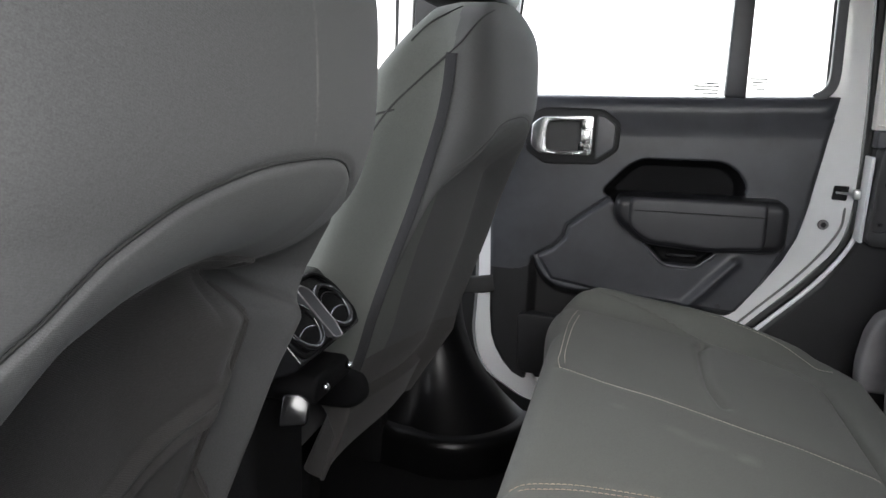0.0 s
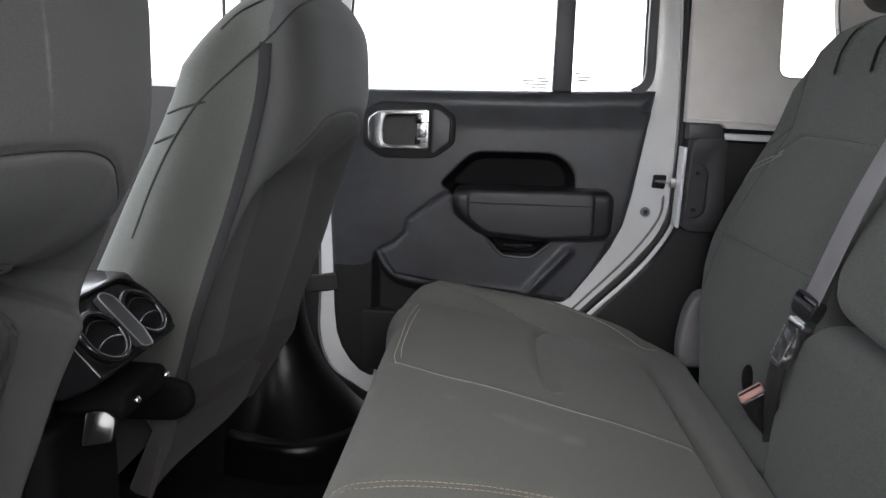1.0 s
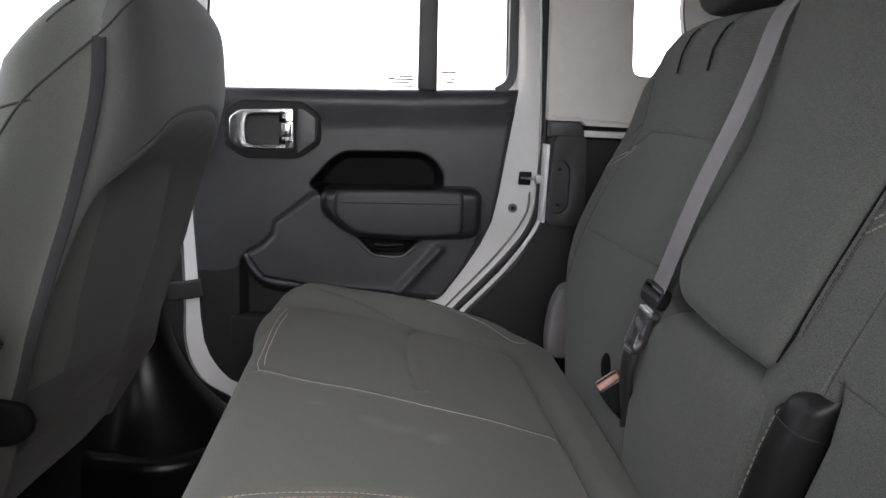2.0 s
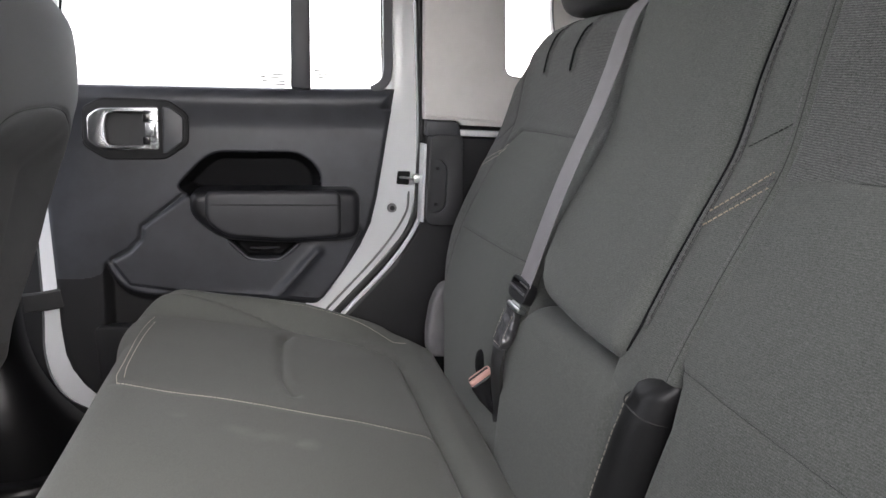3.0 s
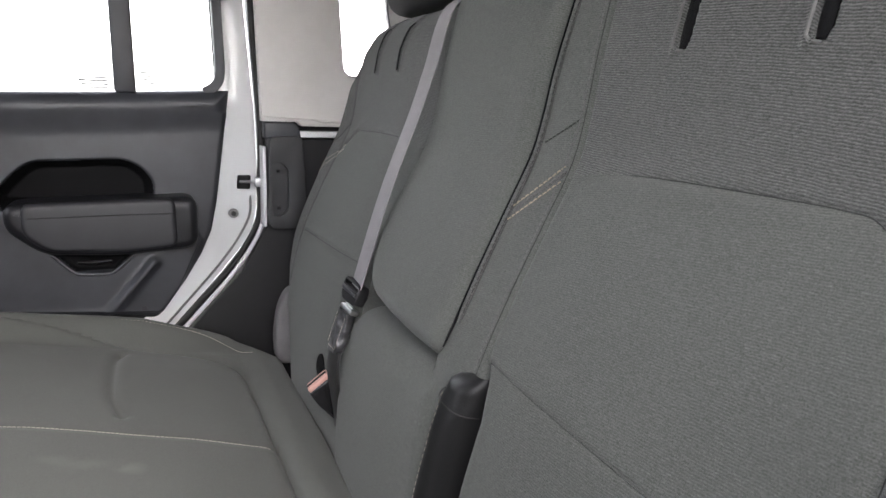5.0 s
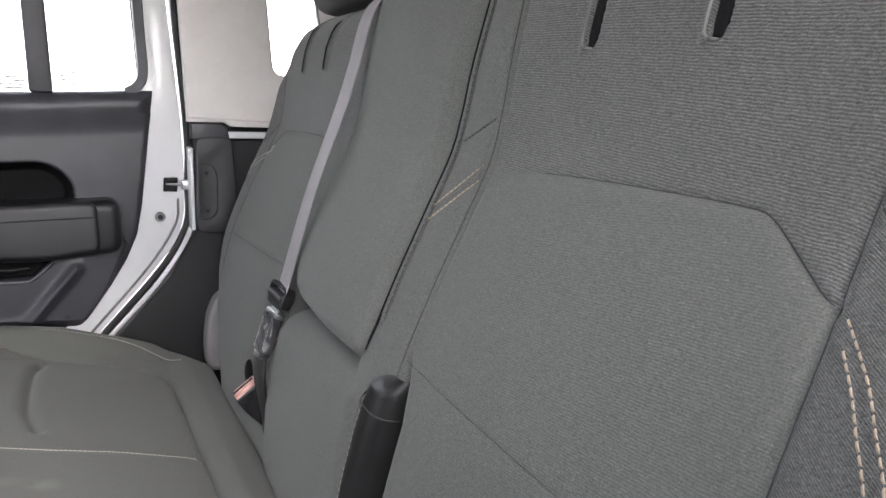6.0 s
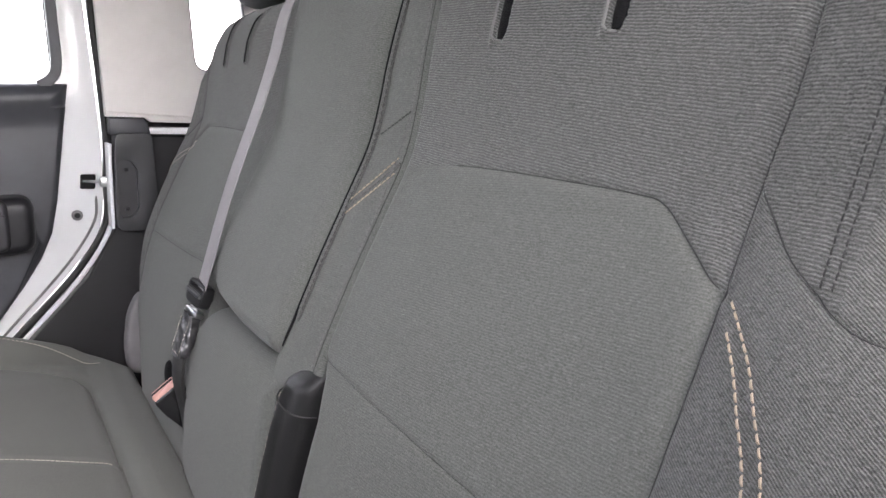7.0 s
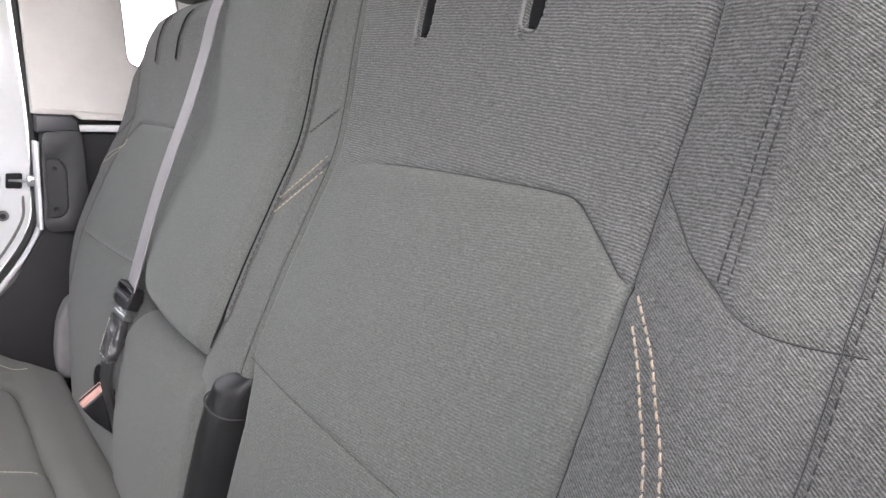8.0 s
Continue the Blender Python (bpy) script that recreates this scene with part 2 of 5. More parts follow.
def plate(outer, d0, d1, axis="y", holes=(), bevel=0.0):
    """A plate of that outline (with holes), between d0 and d1 along an axis."""
    bm = bmesh.new()
    edges = []
    for loop in (outer, *holes):
        vs = [bm.verts.new(lift(axis, a, b, d0)) for a, b in loop]
        edges += [bm.edges.new((vs[i], vs[(i + 1) % len(vs)])) for i in range(len(vs))]
    bmesh.ops.triangle_fill(bm, edges=edges, use_beauty=True, use_dissolve=False)
    faces = list(bm.faces)
    ext = bmesh.ops.extrude_face_region(bm, geom=faces)
    shift = [0, 0, 0]
    shift["xyz".index(axis)] = d1 - d0
    bmesh.ops.translate(bm, vec=shift, verts=[v for v in ext["geom"] if isinstance(v, bmesh.types.BMVert)])
    bmesh.ops.recalc_face_normals(bm, faces=bm.faces)
    if bevel:
        bmesh.ops.dissolve_limit(bm, angle_limit=0.02, verts=bm.verts, edges=bm.edges)
        sharp = [e for e in bm.edges if len(e.link_faces) == 2 and e.calc_face_angle() > 0.9]
        bmesh.ops.bevel(bm, geom=sharp, offset=bevel, segments=3, profile=0.5, affect="EDGES", clamp_overlap=True)
    return bm


def box(x0, x1, y0, y1, z0, z1, bevel=0.0, segments=3):
    bm = bmesh.new()
    bmesh.ops.create_cube(bm, size=1)
    for v in bm.verts:
        v.co = Vector(((x0 + x1) / 2 + v.co.x * (x1 - x0), (y0 + y1) / 2 + v.co.y * (y1 - y0), (z0 + z1) / 2 + v.co.z * (z1 - z0)))
    if bevel:
        bmesh.ops.bevel(bm, geom=list(bm.edges), offset=bevel, segments=segments, profile=0.5, affect="EDGES", clamp_overlap=True)
    return bm


def pillow(loop, d_back, d_front, r, rings=7, axis="y"):
    """A block of that rounded outline whose front edge rolls over with a large radius."""
    n = len(loop)
    area = sum(a[0] * b[1] - b[0] * a[1] for a, b in zip(loop, loop[1:] + loop[:1]))
    sgn = 1 if area > 0 else -1
    inward = []
    for i in range(n):
        ax, az = loop[i - 1]
        bx, bz = loop[(i + 1) % n]
        tx, tz = bx - ax, bz - az
        k = math.hypot(tx, tz) + 1e-9
        inward.append((-tz / k * sgn, tx / k * sgn))
    way = 1 if d_front > d_back else -1
    rows = [(0.0, d_back)] + [(r * (1 - math.cos(t)), d_front - way * r * (1 - math.sin(t))) for t in np.linspace(0, math.pi / 2, rings)]
    verts, faces = [], []
    for inset, d in rows:
        verts += [lift(axis, loop[i][0] + inward[i][0] * inset, loop[i][1] + inward[i][1] * inset, d) for i in range(n)]
    for k in range(len(rows) - 1):
        for i in range(n):
            a, b = k * n + i, k * n + (i + 1) % n
            faces.append((a, b, b + n, a + n))
    faces.append(tuple(range((len(rows) - 1) * n, len(rows) * n)))
    bm = bmesh.new()
    vs = [bm.verts.new(v) for v in verts]
    for f in faces:
        bm.faces.new([vs[i] for i in f])
    return bm


def smooth_path(pts, n=8):
    """A Catmull-Rom line through points."""
    p = [Vector(q) for q in pts]
    p = [p[0] * 2 - p[1]] + p + [p[-1] * 2 - p[-2]]
    out = []
    for i in range(1, len(p) - 2):
        for s in range(n):
            t = s / n
            a, b, c, d = p[i - 1:i + 3]
            out.append(0.5 * (2 * b + (c - a) * t + (2 * a - 5 * b + 4 * c - d) * t * t + (3 * b - a - 3 * c + d) * t ** 3))
    return out + [p[-2]]


def tube(pts, r, sides=8, flat=1.0, up=(0, 0, 1), ends=0.6):
    """A tube along points; flat squeezes it along up."""
    pts = [Vector(q) for q in pts]
    verts, faces = [], []
    n = len(pts)
    for i, q in enumerate(pts):
        d = (pts[min(i + 1, n - 1)] - pts[max(i - 1, 0)]).normalized()
        s = d.cross(Vector(up))
        s = s.normalized() if s.length > 1e-6 else d.orthogonal().normalized()
        w = s.cross(d).normalized()
        k = ends if i in (0, n - 1) else 1.0
        for j in range(sides):
            a = 2 * math.pi * j / sides
            verts.append(q + (s * math.cos(a) + w * math.sin(a) * flat) * r * k)
    for i in range(n - 1):
        for j in range(sides):
            a, b = i * sides + j, i * sides + (j + 1) % sides
            faces.append((a, b, b + sides, a + sides))
    faces.append(tuple(range(sides))[::-1])
    faces.append(tuple(range((n - 1) * sides, n * sides)))
    return verts, faces


def strip(pts, across, width, thick):
    """A flat band along points: a box section, width along across, thickness along the band's normal."""
    pts = [Vector(q) for q in pts]
    verts, faces = [], []
    n = len(pts)
    for i, q in enumerate(pts):
        d = (pts[min(i + 1, n - 1)] - pts[max(i - 1, 0)]).normalized()
        a = Vector(across)
        a = (a - d * a.dot(d)).normalized()
        m = d.cross(a).normalized()
        for u, w in ((-1, -0.6), (-0.85, -1), (0.85, -1), (1, -0.6), (1, 0.6), (0.85, 1), (-0.85, 1), (-1, 0.6)):
            verts.append(q + a * u * width / 2 + m * w * thick / 2)
    for i in range(n - 1):
        for j in range(8):
            a, b = i * 8 + j, i * 8 + (j + 1) % 8
            faces.append((a, b, b + 8, a + 8))
    faces.append(tuple(range(8))[::-1])
    faces.append(tuple(range((n - 1) * 8, n * 8)))
    return verts, faces


def join(pieces):
    verts, faces = [], []
    for v, f in pieces:
        k = len(verts)
        verts += list(v)
        faces += [tuple(i + k for i in q) for q in f]
    return verts, faces


def resample(pts, step):
    pts = [Vector(q) for q in pts]
    out, left = [pts[0]], step
    for a, b in zip(pts, pts[1:]):
        length = (b - a).length
        pos = left
        while pos <= length:
            out.append(a + (b - a) * (pos / length))
            pos += step
        left = pos - length
    return out


def stitches(pts, length, gap, r, up):
    """A row of thread stitches on a line: short plump dashes."""
    q = resample(pts, (length + gap) / 4)
    pieces = []
    for i in range(0, len(q) - 3, 4):
        a, b = q[i], q[i + 3]
        d = b - a
        u = Vector(up).normalized()
        wob = random.uniform(-0.12, 0.12) * r
        line = [a - u * r * 0.6, a + d * 0.2 + u * r * (0.35 + wob), a + d * 0.8 + u * r * (0.35 - wob), b - u * r * 0.6]
        pieces.append(tube(line, r, 6, 0.75, up, 0.7))
    return join(pieces)


def grid(fn, us, vs):
    """A sheet of quads: fn takes arrays u, v and returns x, y, z."""
    u, v = np.meshgrid(us, vs, indexing="ij")
    x, y, z = fn(u, v)
    verts = np.stack([x, y, z], -1).reshape(-1, 3)
    n, m = len(us), len(vs)
    i, j = np.meshgrid(np.arange(n - 1), np.arange(m - 1), indexing="ij")
    a = (i * m + j).ravel()
    faces = np.stack([a, a + m, a + m + 1, a + 1], -1)
    return verts, faces


def split(verts, faces, key):
    """The sheet's faces by region: key takes the faces' middles."""
    mid = verts[faces].mean(1)
    keys = key(mid)
    out = {}
    for k in np.unique(keys):
        f = faces[keys == k]
        used, inv = np.unique(f, return_inverse=True)
        out[k] = (verts[used], inv.reshape(f.shape))
    return out


def dist_line(px, pz, line):
    """Distance of points to a polyline, in its plane."""
    best = np.full(np.shape(px), 9.0)
    for (a, b), (c, d) in zip(line, line[1:]):
        ex, ez = c - a, d - b
        t = np.clip(((px - a) * ex + (pz - b) * ez) / (ex * ex + ez * ez + 1e-12), 0, 1)
        best = np.minimum(best, np.hypot(px - a - t * ex, pz - b - t * ez))
    return best


def inside(px, pz, poly):
    """Signed distance to a polygon: positive inside."""
    odd = np.zeros(np.shape(px), bool)
    for (a, b), (c, d) in zip(poly, poly[1:] + poly[:1]):
        hit = ((b > pz) != (d > pz)) & (px < (c - a) * (pz - b) / (d - b + 1e-12) + a)
        odd ^= hit
    return np.where(odd, 1, -1) * dist_line(px, pz, poly + poly[:1])


def ease(t):
    t = np.clip(t, 0, 1)
    return t * t * (3 - 2 * t)


def groove(d, width):
    return np.exp(-(d / width) ** 2)


def flat2(path):
    return [(q[0], q[1]) for q in path]


def curve2(pts, n=6):
    """A smooth line through points of a plane."""
    return flat2(smooth_path([(a, b, 0) for a, b in pts], n))


# ---- the setting: ground outside and the car's shell ----
MID = 0.735                      # the car's middle line; x runs to the rear, y to the far door
# unseen ground, dark so that little light bounces up into the car
ground = part("ground", grid(lambda u, v: (u, v, -0.55 + 0.004 * np.sin(u * 3) * np.sin(v * 2)), np.linspace(-300, 300, 61), np.linspace(-300, 300, 61)), GROUND_GREY)
tagged(ground, "worn grey asphalt under the car", "ground", kind="structure")

floor = part("floor", box(-1.6, 1.6, -0.06, 1.53, -0.04, 0.0), CARPET)
tagged(floor, "black carpeted car floor in shadow", "floor", kind="structure")
part("tunnel", plate(rounded([(0.60, 0.0), (0.63, 0.13), (0.84, 0.13), (0.87, 0.0)], 0.03), -1.5, -0.05, "x"), CARPET, floor, "carpeted transmission tunnel")
# unseen roof; its front is left open to light the front seats
ceiling = part("ceiling", box(-0.42, 1.6, -0.09, 1.53, 1.16, 1.2), LINER)
tagged(ceiling, "light grey roof lining, front panels lifted off", "ceiling", kind="structure")

DOOR_EDGE = curve2([(0.40, 1.08), (0.418, 0.935), (0.436, 0.687), (0.431, 0.521), (0.38, 0.438), (0.285, 0.33), (0.15, 0.18), (0.08, 0.11),
             (-0.10, 0.10), (-0.178, 0.13), (-0.231, 0.171), (-0.255, 0.244), (-0.254, 0.364), (-0.262, 0.7), (-0.27, 1.08)], 4)
OPENING = [(a + (0.012 if a > 0.1 else -0.012), b + (0.01 if b > 1 else -0.01)) for a, b in DOOR_EDGE]
FRONT_WINDOW = rounded([(-1.10, 0.735), (-0.458, 0.735), (-0.463, 1.10), (-0.9, 1.10), (-1.08, 0.86)], 0.03)
# opening in the unseen near side, sized to set how much light enters
NEAR_LIGHT_GAP = rounded([(-0.25, 0.71), (0.38, 0.71), (0.37, 1.12), (-0.25, 1.12)], 0.03)
QUARTER = rounded([(0.581, 1.07), (0.601, 0.802), (0.72, 0.802), (0.69, 0.92), (0.682, 1.07)], 0.022)
SIDE = [(-1.6, -0.04), (1.6, -0.04), (1.6, 1.16), (-0.86, 1.16), (-1.3, 0.70), (-1.6, 0.68)]
wall_right = part("wall_right", plate(SIDE, 1.49, 1.53, "y", [FRONT_WINDOW, OPENING, [(0.54, 0.78), (0.76, 0.78), (0.76, 1.1), (0.54, 1.1)]]), TRIM_DARK)
tagged(wall_right, "black inner body side with door opening", "car wall", kind="structure")
wall_left = part("wall_left", plate(SIDE, -0.10, -0.06, "y", [FRONT_WINDOW, NEAR_LIGHT_GAP, [(0.54, 0.78), (0.76, 0.78), (0.76, 1.1), (0.54, 1.1)]]), TRIM_DARK)
tagged(wall_left, "black inner body side with open windows", "car wall", kind="structure")
for wall, y0, y1, holes in ((wall_right, 1.531, 1.537, [FRONT_WINDOW, OPENING, [(0.54, 0.78), (0.76, 0.78), (0.76, 1.1), (0.54, 1.1)]]),
                            (wall_left, -0.107, -0.101, [FRONT_WINDOW, NEAR_LIGHT_GAP, [(0.54, 0.78), (0.76, 0.78), (0.76, 1.1), (0.54, 1.1)]])):
    part("outer_skin", plate(SIDE, y0, y1, "y", holes), PAINT, wall, "white painted outer body skin")
# unseen front wall, lowered so that more light falls on the rear seats
wall_front = part("wall_front", plate([(-0.06, -0.04), (1.49, -0.04), (1.49, 0.68), (-0.06, 0.68)], -1.6, -1.56, "x"), TRIM_DARK)
tagged(wall_front, "black dashboard bulkhead below the windscreen", "car wall", kind="structure")
wall_rear = part("wall_rear", plate([(-0.06, -0.04), (1.49, -0.04), (1.49, 1.16), (-0.06, 1.16)], 1.56, 1.6, "x",
                                    [rounded([(0.12, 0.78), (1.31, 0.78), (1.31, 1.08), (0.12, 1.08)], 0.05)]), TRIM_DARK)
tagged(wall_rear, "black tailgate inside with rear window opening", "car wall", kind="structure")

# unseen pane added to keep light from coming in at the rear
part("rear_light_block", plate([(0.10, 0.76), (1.33, 0.76), (1.33, 1.10), (0.10, 1.10)], 1.548, 1.556, "x"), REAR_BLOCK, wall_rear, "dark tinted tailgate glass")

pillar = part("pillar_trim", box(-0.446, -0.415, 1.455, 1.489, 0.75, 1.155, 0.004), PAINT)
tagged(pillar, "white painted centre door pillar", "pillar", kind="structure")
part("pillar_seal", tube([(-0.452, 1.468, 0.75), (-0.456, 1.468, 1.12)], 0.006), RUBBER, pillar, "black rubber window seal")
part("pillar_cover", box(-0.41, -0.285, 1.44, 1.489, 0.70, 1.155, 0.012), TRIM_DARK, pillar, "black plastic pillar cover")

foot = thing("pillar_foot_trim", (-0.33, 1.40, 0.0), "black moulded plastic trim at the pillar's foot", "trim", kind="structure")


def foot_trim(u, v):
    a = 0.5 * math.pi * u
    r = 0.062 + 0.092 * (1 - v) ** 2.6 * (1 + 0.8 * np.clip(np.sin(a), 0, 1))
    return -0.345 + r * np.sin(a) * 0.9, 1.458 - r * np.cos(a), 0.080 + 0.282 * v


def foot_step(u, v):
    a = 0.5 * math.pi * u
    r = 0.062 + 0.092 * (1 + 0.8 * np.clip(np.sin(a), 0, 1)) + np.interp(v, [0, 0.55, 0.8, 1.0], [0.036, 0.032, 0.024, 0.0])
    return -0.345 + r * np.sin(a) * 0.9, 1.458 - r * np.cos(a), 0.002 + 0.078 * np.interp(v, [0, 0.55, 0.8, 1.0], [0, 0.8, 0.97, 1.0])


part("trim_shell", grid(foot_trim, np.linspace(-1, 1, 41), np.linspace(0, 1, 31)), SILL_BLACK, foot, "flared black plastic pillar foot", 0)
part("foot_step", grid(foot_step, np.linspace(-1, 1, 41), np.linspace(0, 1, 12)), SILL_BLACK, foot, "raised step round the pillar foot", 0)
part("sill_plate", box(-0.16, 0.34, 1.37, 1.47, 0.0, 0.050, 0.016), SILL_BLACK, foot, "black plastic door sill plate")
part("sill_ridge", tube([(-0.15, 1.378, 0.047), (0.0, 1.375, 0.051), (0.3, 1.375, 0.051)], 0.005), SILL_BLACK, foot)

# ---- hardtop side, latch trim and body flange behind the door ----
side_panel = part("hardtop_side_panel", plate([(0.426, 1.158), (0.436, 0.93), (0.444, 0.714), (0.51, 0.714), (0.52, 0.706), (1.55, 0.70), (1.55, 1.158)], 1.43, 1.455, "y", [QUARTER], 0.004), LINER)
tagged(side_panel, "light grey lined hardtop side with a quarter window", "wall panel", kind="structure")
part("window_seal", tube([(a, 1.432, b) for a, b in QUARTER] + [(QUARTER[0][0], 1.434, QUARTER[0][1])], 0.002), GREY_PLASTIC, side_panel, "thin grey window seal")
pane = part("pane", plate(QUARTER, 1.451, 1.454), glass, side_panel, "clear quarter window glass")
pane.visible_shadow = False
part("lower_crease", tube([(0.446, 1.43, 0.722), (0.60, 1.43, 0.714), (1.0, 1.43, 0.71)], 0.003), LINER, side_panel)

quarter_trim = part("quarter_trim", plate([(0.457, 0.682), (0.452, 0.513), (0.402, 0.424), (0.30, 0.312), (0.16, 0.155), (0.10, 0.002), (1.55, 0.002), (1.55, 0.682)], 1.435, 1.489, "y", bevel=0.004), TRIM_DARK)
tagged(quarter_trim, "black plastic quarter trim behind the rear door", "trim", kind="structure")
part("white_ledge", box(0.513, 1.5, 1.422, 1.45, 0.685, 0.697, 0.002), PAINT, quarter_trim, "white painted body ledge")
part("cap", plate([(0.447, 0.683), (0.516, 0.683), (0.512, 0.704), (0.503, 0.713), (0.447, 0.713)], 1.418, 1.45, "y", bevel=0.003), TRIM, quarter_trim)

latch = thing("latch_cover", (0.48, 1.42, 0.52), "black plastic cover with a recessed grip", "latch cover")
OUT = rounded([(0.453, 0.686), (0.514, 0.688), (0.522, 0.524), (0.510, 0.514), (0.455, 0.514), (0.449, 0.53)], 0.012)
HOLE = rounded([(0.456, 0.640), (0.476, 0.640), (0.487, 0.624), (0.488, 0.552), (0.475, 0.538), (0.456, 0.538)], 0.008)
part("cover_frame", plate(OUT, 1.395, 1.436, "y", [HOLE], 0.004), LATCH_GREY, latch)
part("grip_plate", plate(rounded([(0.453, 0.646), (0.494, 0.646), (0.496, 0.530), (0.455, 0.530)], 0.01), 1.407, 1.43), LATCH_GREY, latch)
for z in (0.622, 0.552):
    part("screw", box(0.466, 0.473, 1.4025, 1.408, z - 0.003, z + 0.003, 0.0015, 2), TRIM_DARK, latch)

flange = part("body_flange", tube(smooth_path([(0.452, 1.452, 0.665), (0.450, 1.452, 0.60), (0.446, 1.452, 0.517), (0.396, 1.452, 0.43), (0.30, 1.452, 0.322), (0.17, 1.452, 0.18)], 6), 0.0045, 8, 1.0, (0, 1, 0)), PAINT)
tagged(flange, "white painted body flange along the door opening", "trim", kind="structure")
part("door_seal", tube(smooth_path([(0.428, 1.464, 1.1), (0.433, 1.464, 0.90), (0.446, 1.462, 0.70), (0.443, 1.46, 0.60), (0.438, 1.46, 0.519), (0.388, 1.46, 0.435), (0.292, 1.46, 0.328), (0.16, 1.46, 0.18)], 6), 0.0065, 8, 1.0, (0, 1, 0)), RUBBER, flange, "black rubber door seal")
part("striker_plate", box(0.4425, 0.4490, 1.415, 1.47, 0.515, 0.668, 0.002), PAINT, flange)
part("striker", tube([(0.404, 1.457, 0.598), (0.432, 1.452, 0.597), (0.446, 1.452, 0.592)], 0.0032), STEEL, flange, "bright steel door striker")
part("striker_nut", box(0.431, 0.445, 1.444, 1.459, 0.588, 0.606, 0.003), STEEL, flange)

# ---- the far rear door ----
door = thing("door_1", (0.08, 1.47, 0.10), "closed white rear door with charcoal trim", "car door", kind="structure")


def sill(x):
    return np.interp(x, [-0.25, -0.168, 0.197, 0.353, 0.42], [0.743, 0.745, 0.756, 0.764, 0.766])


PANE_F = rounded([(-0.215, 0.738), (0.205, 0.748), (0.190, 1.05), (-0.19, 1.05)], 0.02)
PANE_R = rounded([(0.221, 0.75), (0.371, 0.756), (0.366, 0.86), (0.357, 1.05), (0.212, 1.05)], 0.022)
BEHIND = [(-0.12, 0.15), (0.03, 0.14), (0.235, 0.35), (0.33, 0.50), (0.358, 0.66), (0.36, 0.725), (-0.21, 0.71), (-0.20, 0.30)]
part("door_shell", plate(rounded(DOOR_EDGE, 0.03), 1.463, 1.515, "y", [PANE_F, PANE_R, BEHIND], 0.005), PAINT, door, "white painted door shell")
for loop, lab in ((PANE_F, "clear door glass"), (PANE_R, "clear fixed door glass")):
    g = part("pane", plate(loop, 1.488, 1.492), glass, door, lab)
    g.visible_shadow = False
    part("pane_seal", tube([(a, 1.478, b) for a, b in loop] + [(loop[0][0], 1.478, loop[0][1])], 0.005), TRIM_DARK, door, "black window seal")
# divider and frame are lifted from black: window glare put into the colour
part("divider", plate([(0.1925, 0.76), (0.229, 0.758), (0.222, 1.06), (0.187, 1.06)], 1.452, 1.486, "y", bevel=0.004), TRIM, door, "dark grey window divider bar")
part("rear_window_frame", strip(smooth_path([(0.345, 1.458, 0.763), (0.364, 1.458, 0.776), (0.373, 1.458, 0.80), (0.371, 1.458, 0.87), (0.364, 1.458, 1.05)], 5), (1, 0, 0), 0.018, 0.012), TRIM, door, "dark rubber rear window frame")

RECESS = rounded([(0.250, 0.545), (0.250, 0.602), (0.230, 0.627), (0.203, 0.641), (0.056, 0.637), (0.030, 0.621), (-0.016, 0.570), (0.02, 0.545)], 0.014, 4)
STEP = [(0.014, 0.566), (-0.076, 0.494), (-0.080, 0.470), (-0.100, 0.447), (-0.130, 0.430)]
LIP = curve2([(-0.140, 0.432), (-0.128, 0.405), (-0.106, 0.382), (-0.071, 0.370), (0.0, 0.366), (0.12, 0.362), (0.26, 0.35)], 5)
CUP = [(0.068, 0.482), (0.112, 0.437), (0.178, 0.436), (0.212, 0.468), (0.212, 0.50), (0.068, 0.50)]
DISH = [(-0.130, 0.702), (-0.062, 0.704), (-0.062, 0.645), (-0.130, 0.643)]
PANEL = STEP + [(-0.10, 0.385), (0.0, 0.37), (0.26, 0.352), (0.29, 0.40), (0.33, 0.49), (0.3, 0.566)]


def trim_y(x, z):
    p = 0.009 * ease((z - sill(x) + 0.075) / 0.06)
    p = p - 0.050 * ease((inside(x, z, RECESS) + 0.003) / 0.020)
    p = p + 0.007 * ease((inside(x, z, PANEL) + 0.003) / 0.006)
    p = p - 0.006 * groove(dist_line(x, z, STEP), 0.0045)
    below = np.interp(x, [a for a, b in LIP], [b for a, b in LIP]) - z
    p = p - 0.022 * ease(below / 0.025) * ease((x + 0.15) / 0.02) + 0.0012 * groove(below - 0.0, 0.006) * ease((x + 0.14) / 0.02)
    p = p - 0.024 * ease((inside(x, z, CUP) + 0.002) / 0.008) - 0.03 * ease((inside(x, z, DISH) + 0.001) / 0.004)
    p = p + 0.010 * groove(dist_line(x, z, [(0.245, 0.45), (0.165, 0.355)]), 0.010) * ease((z - 0.34) / 0.03)
    return 1.452 - p


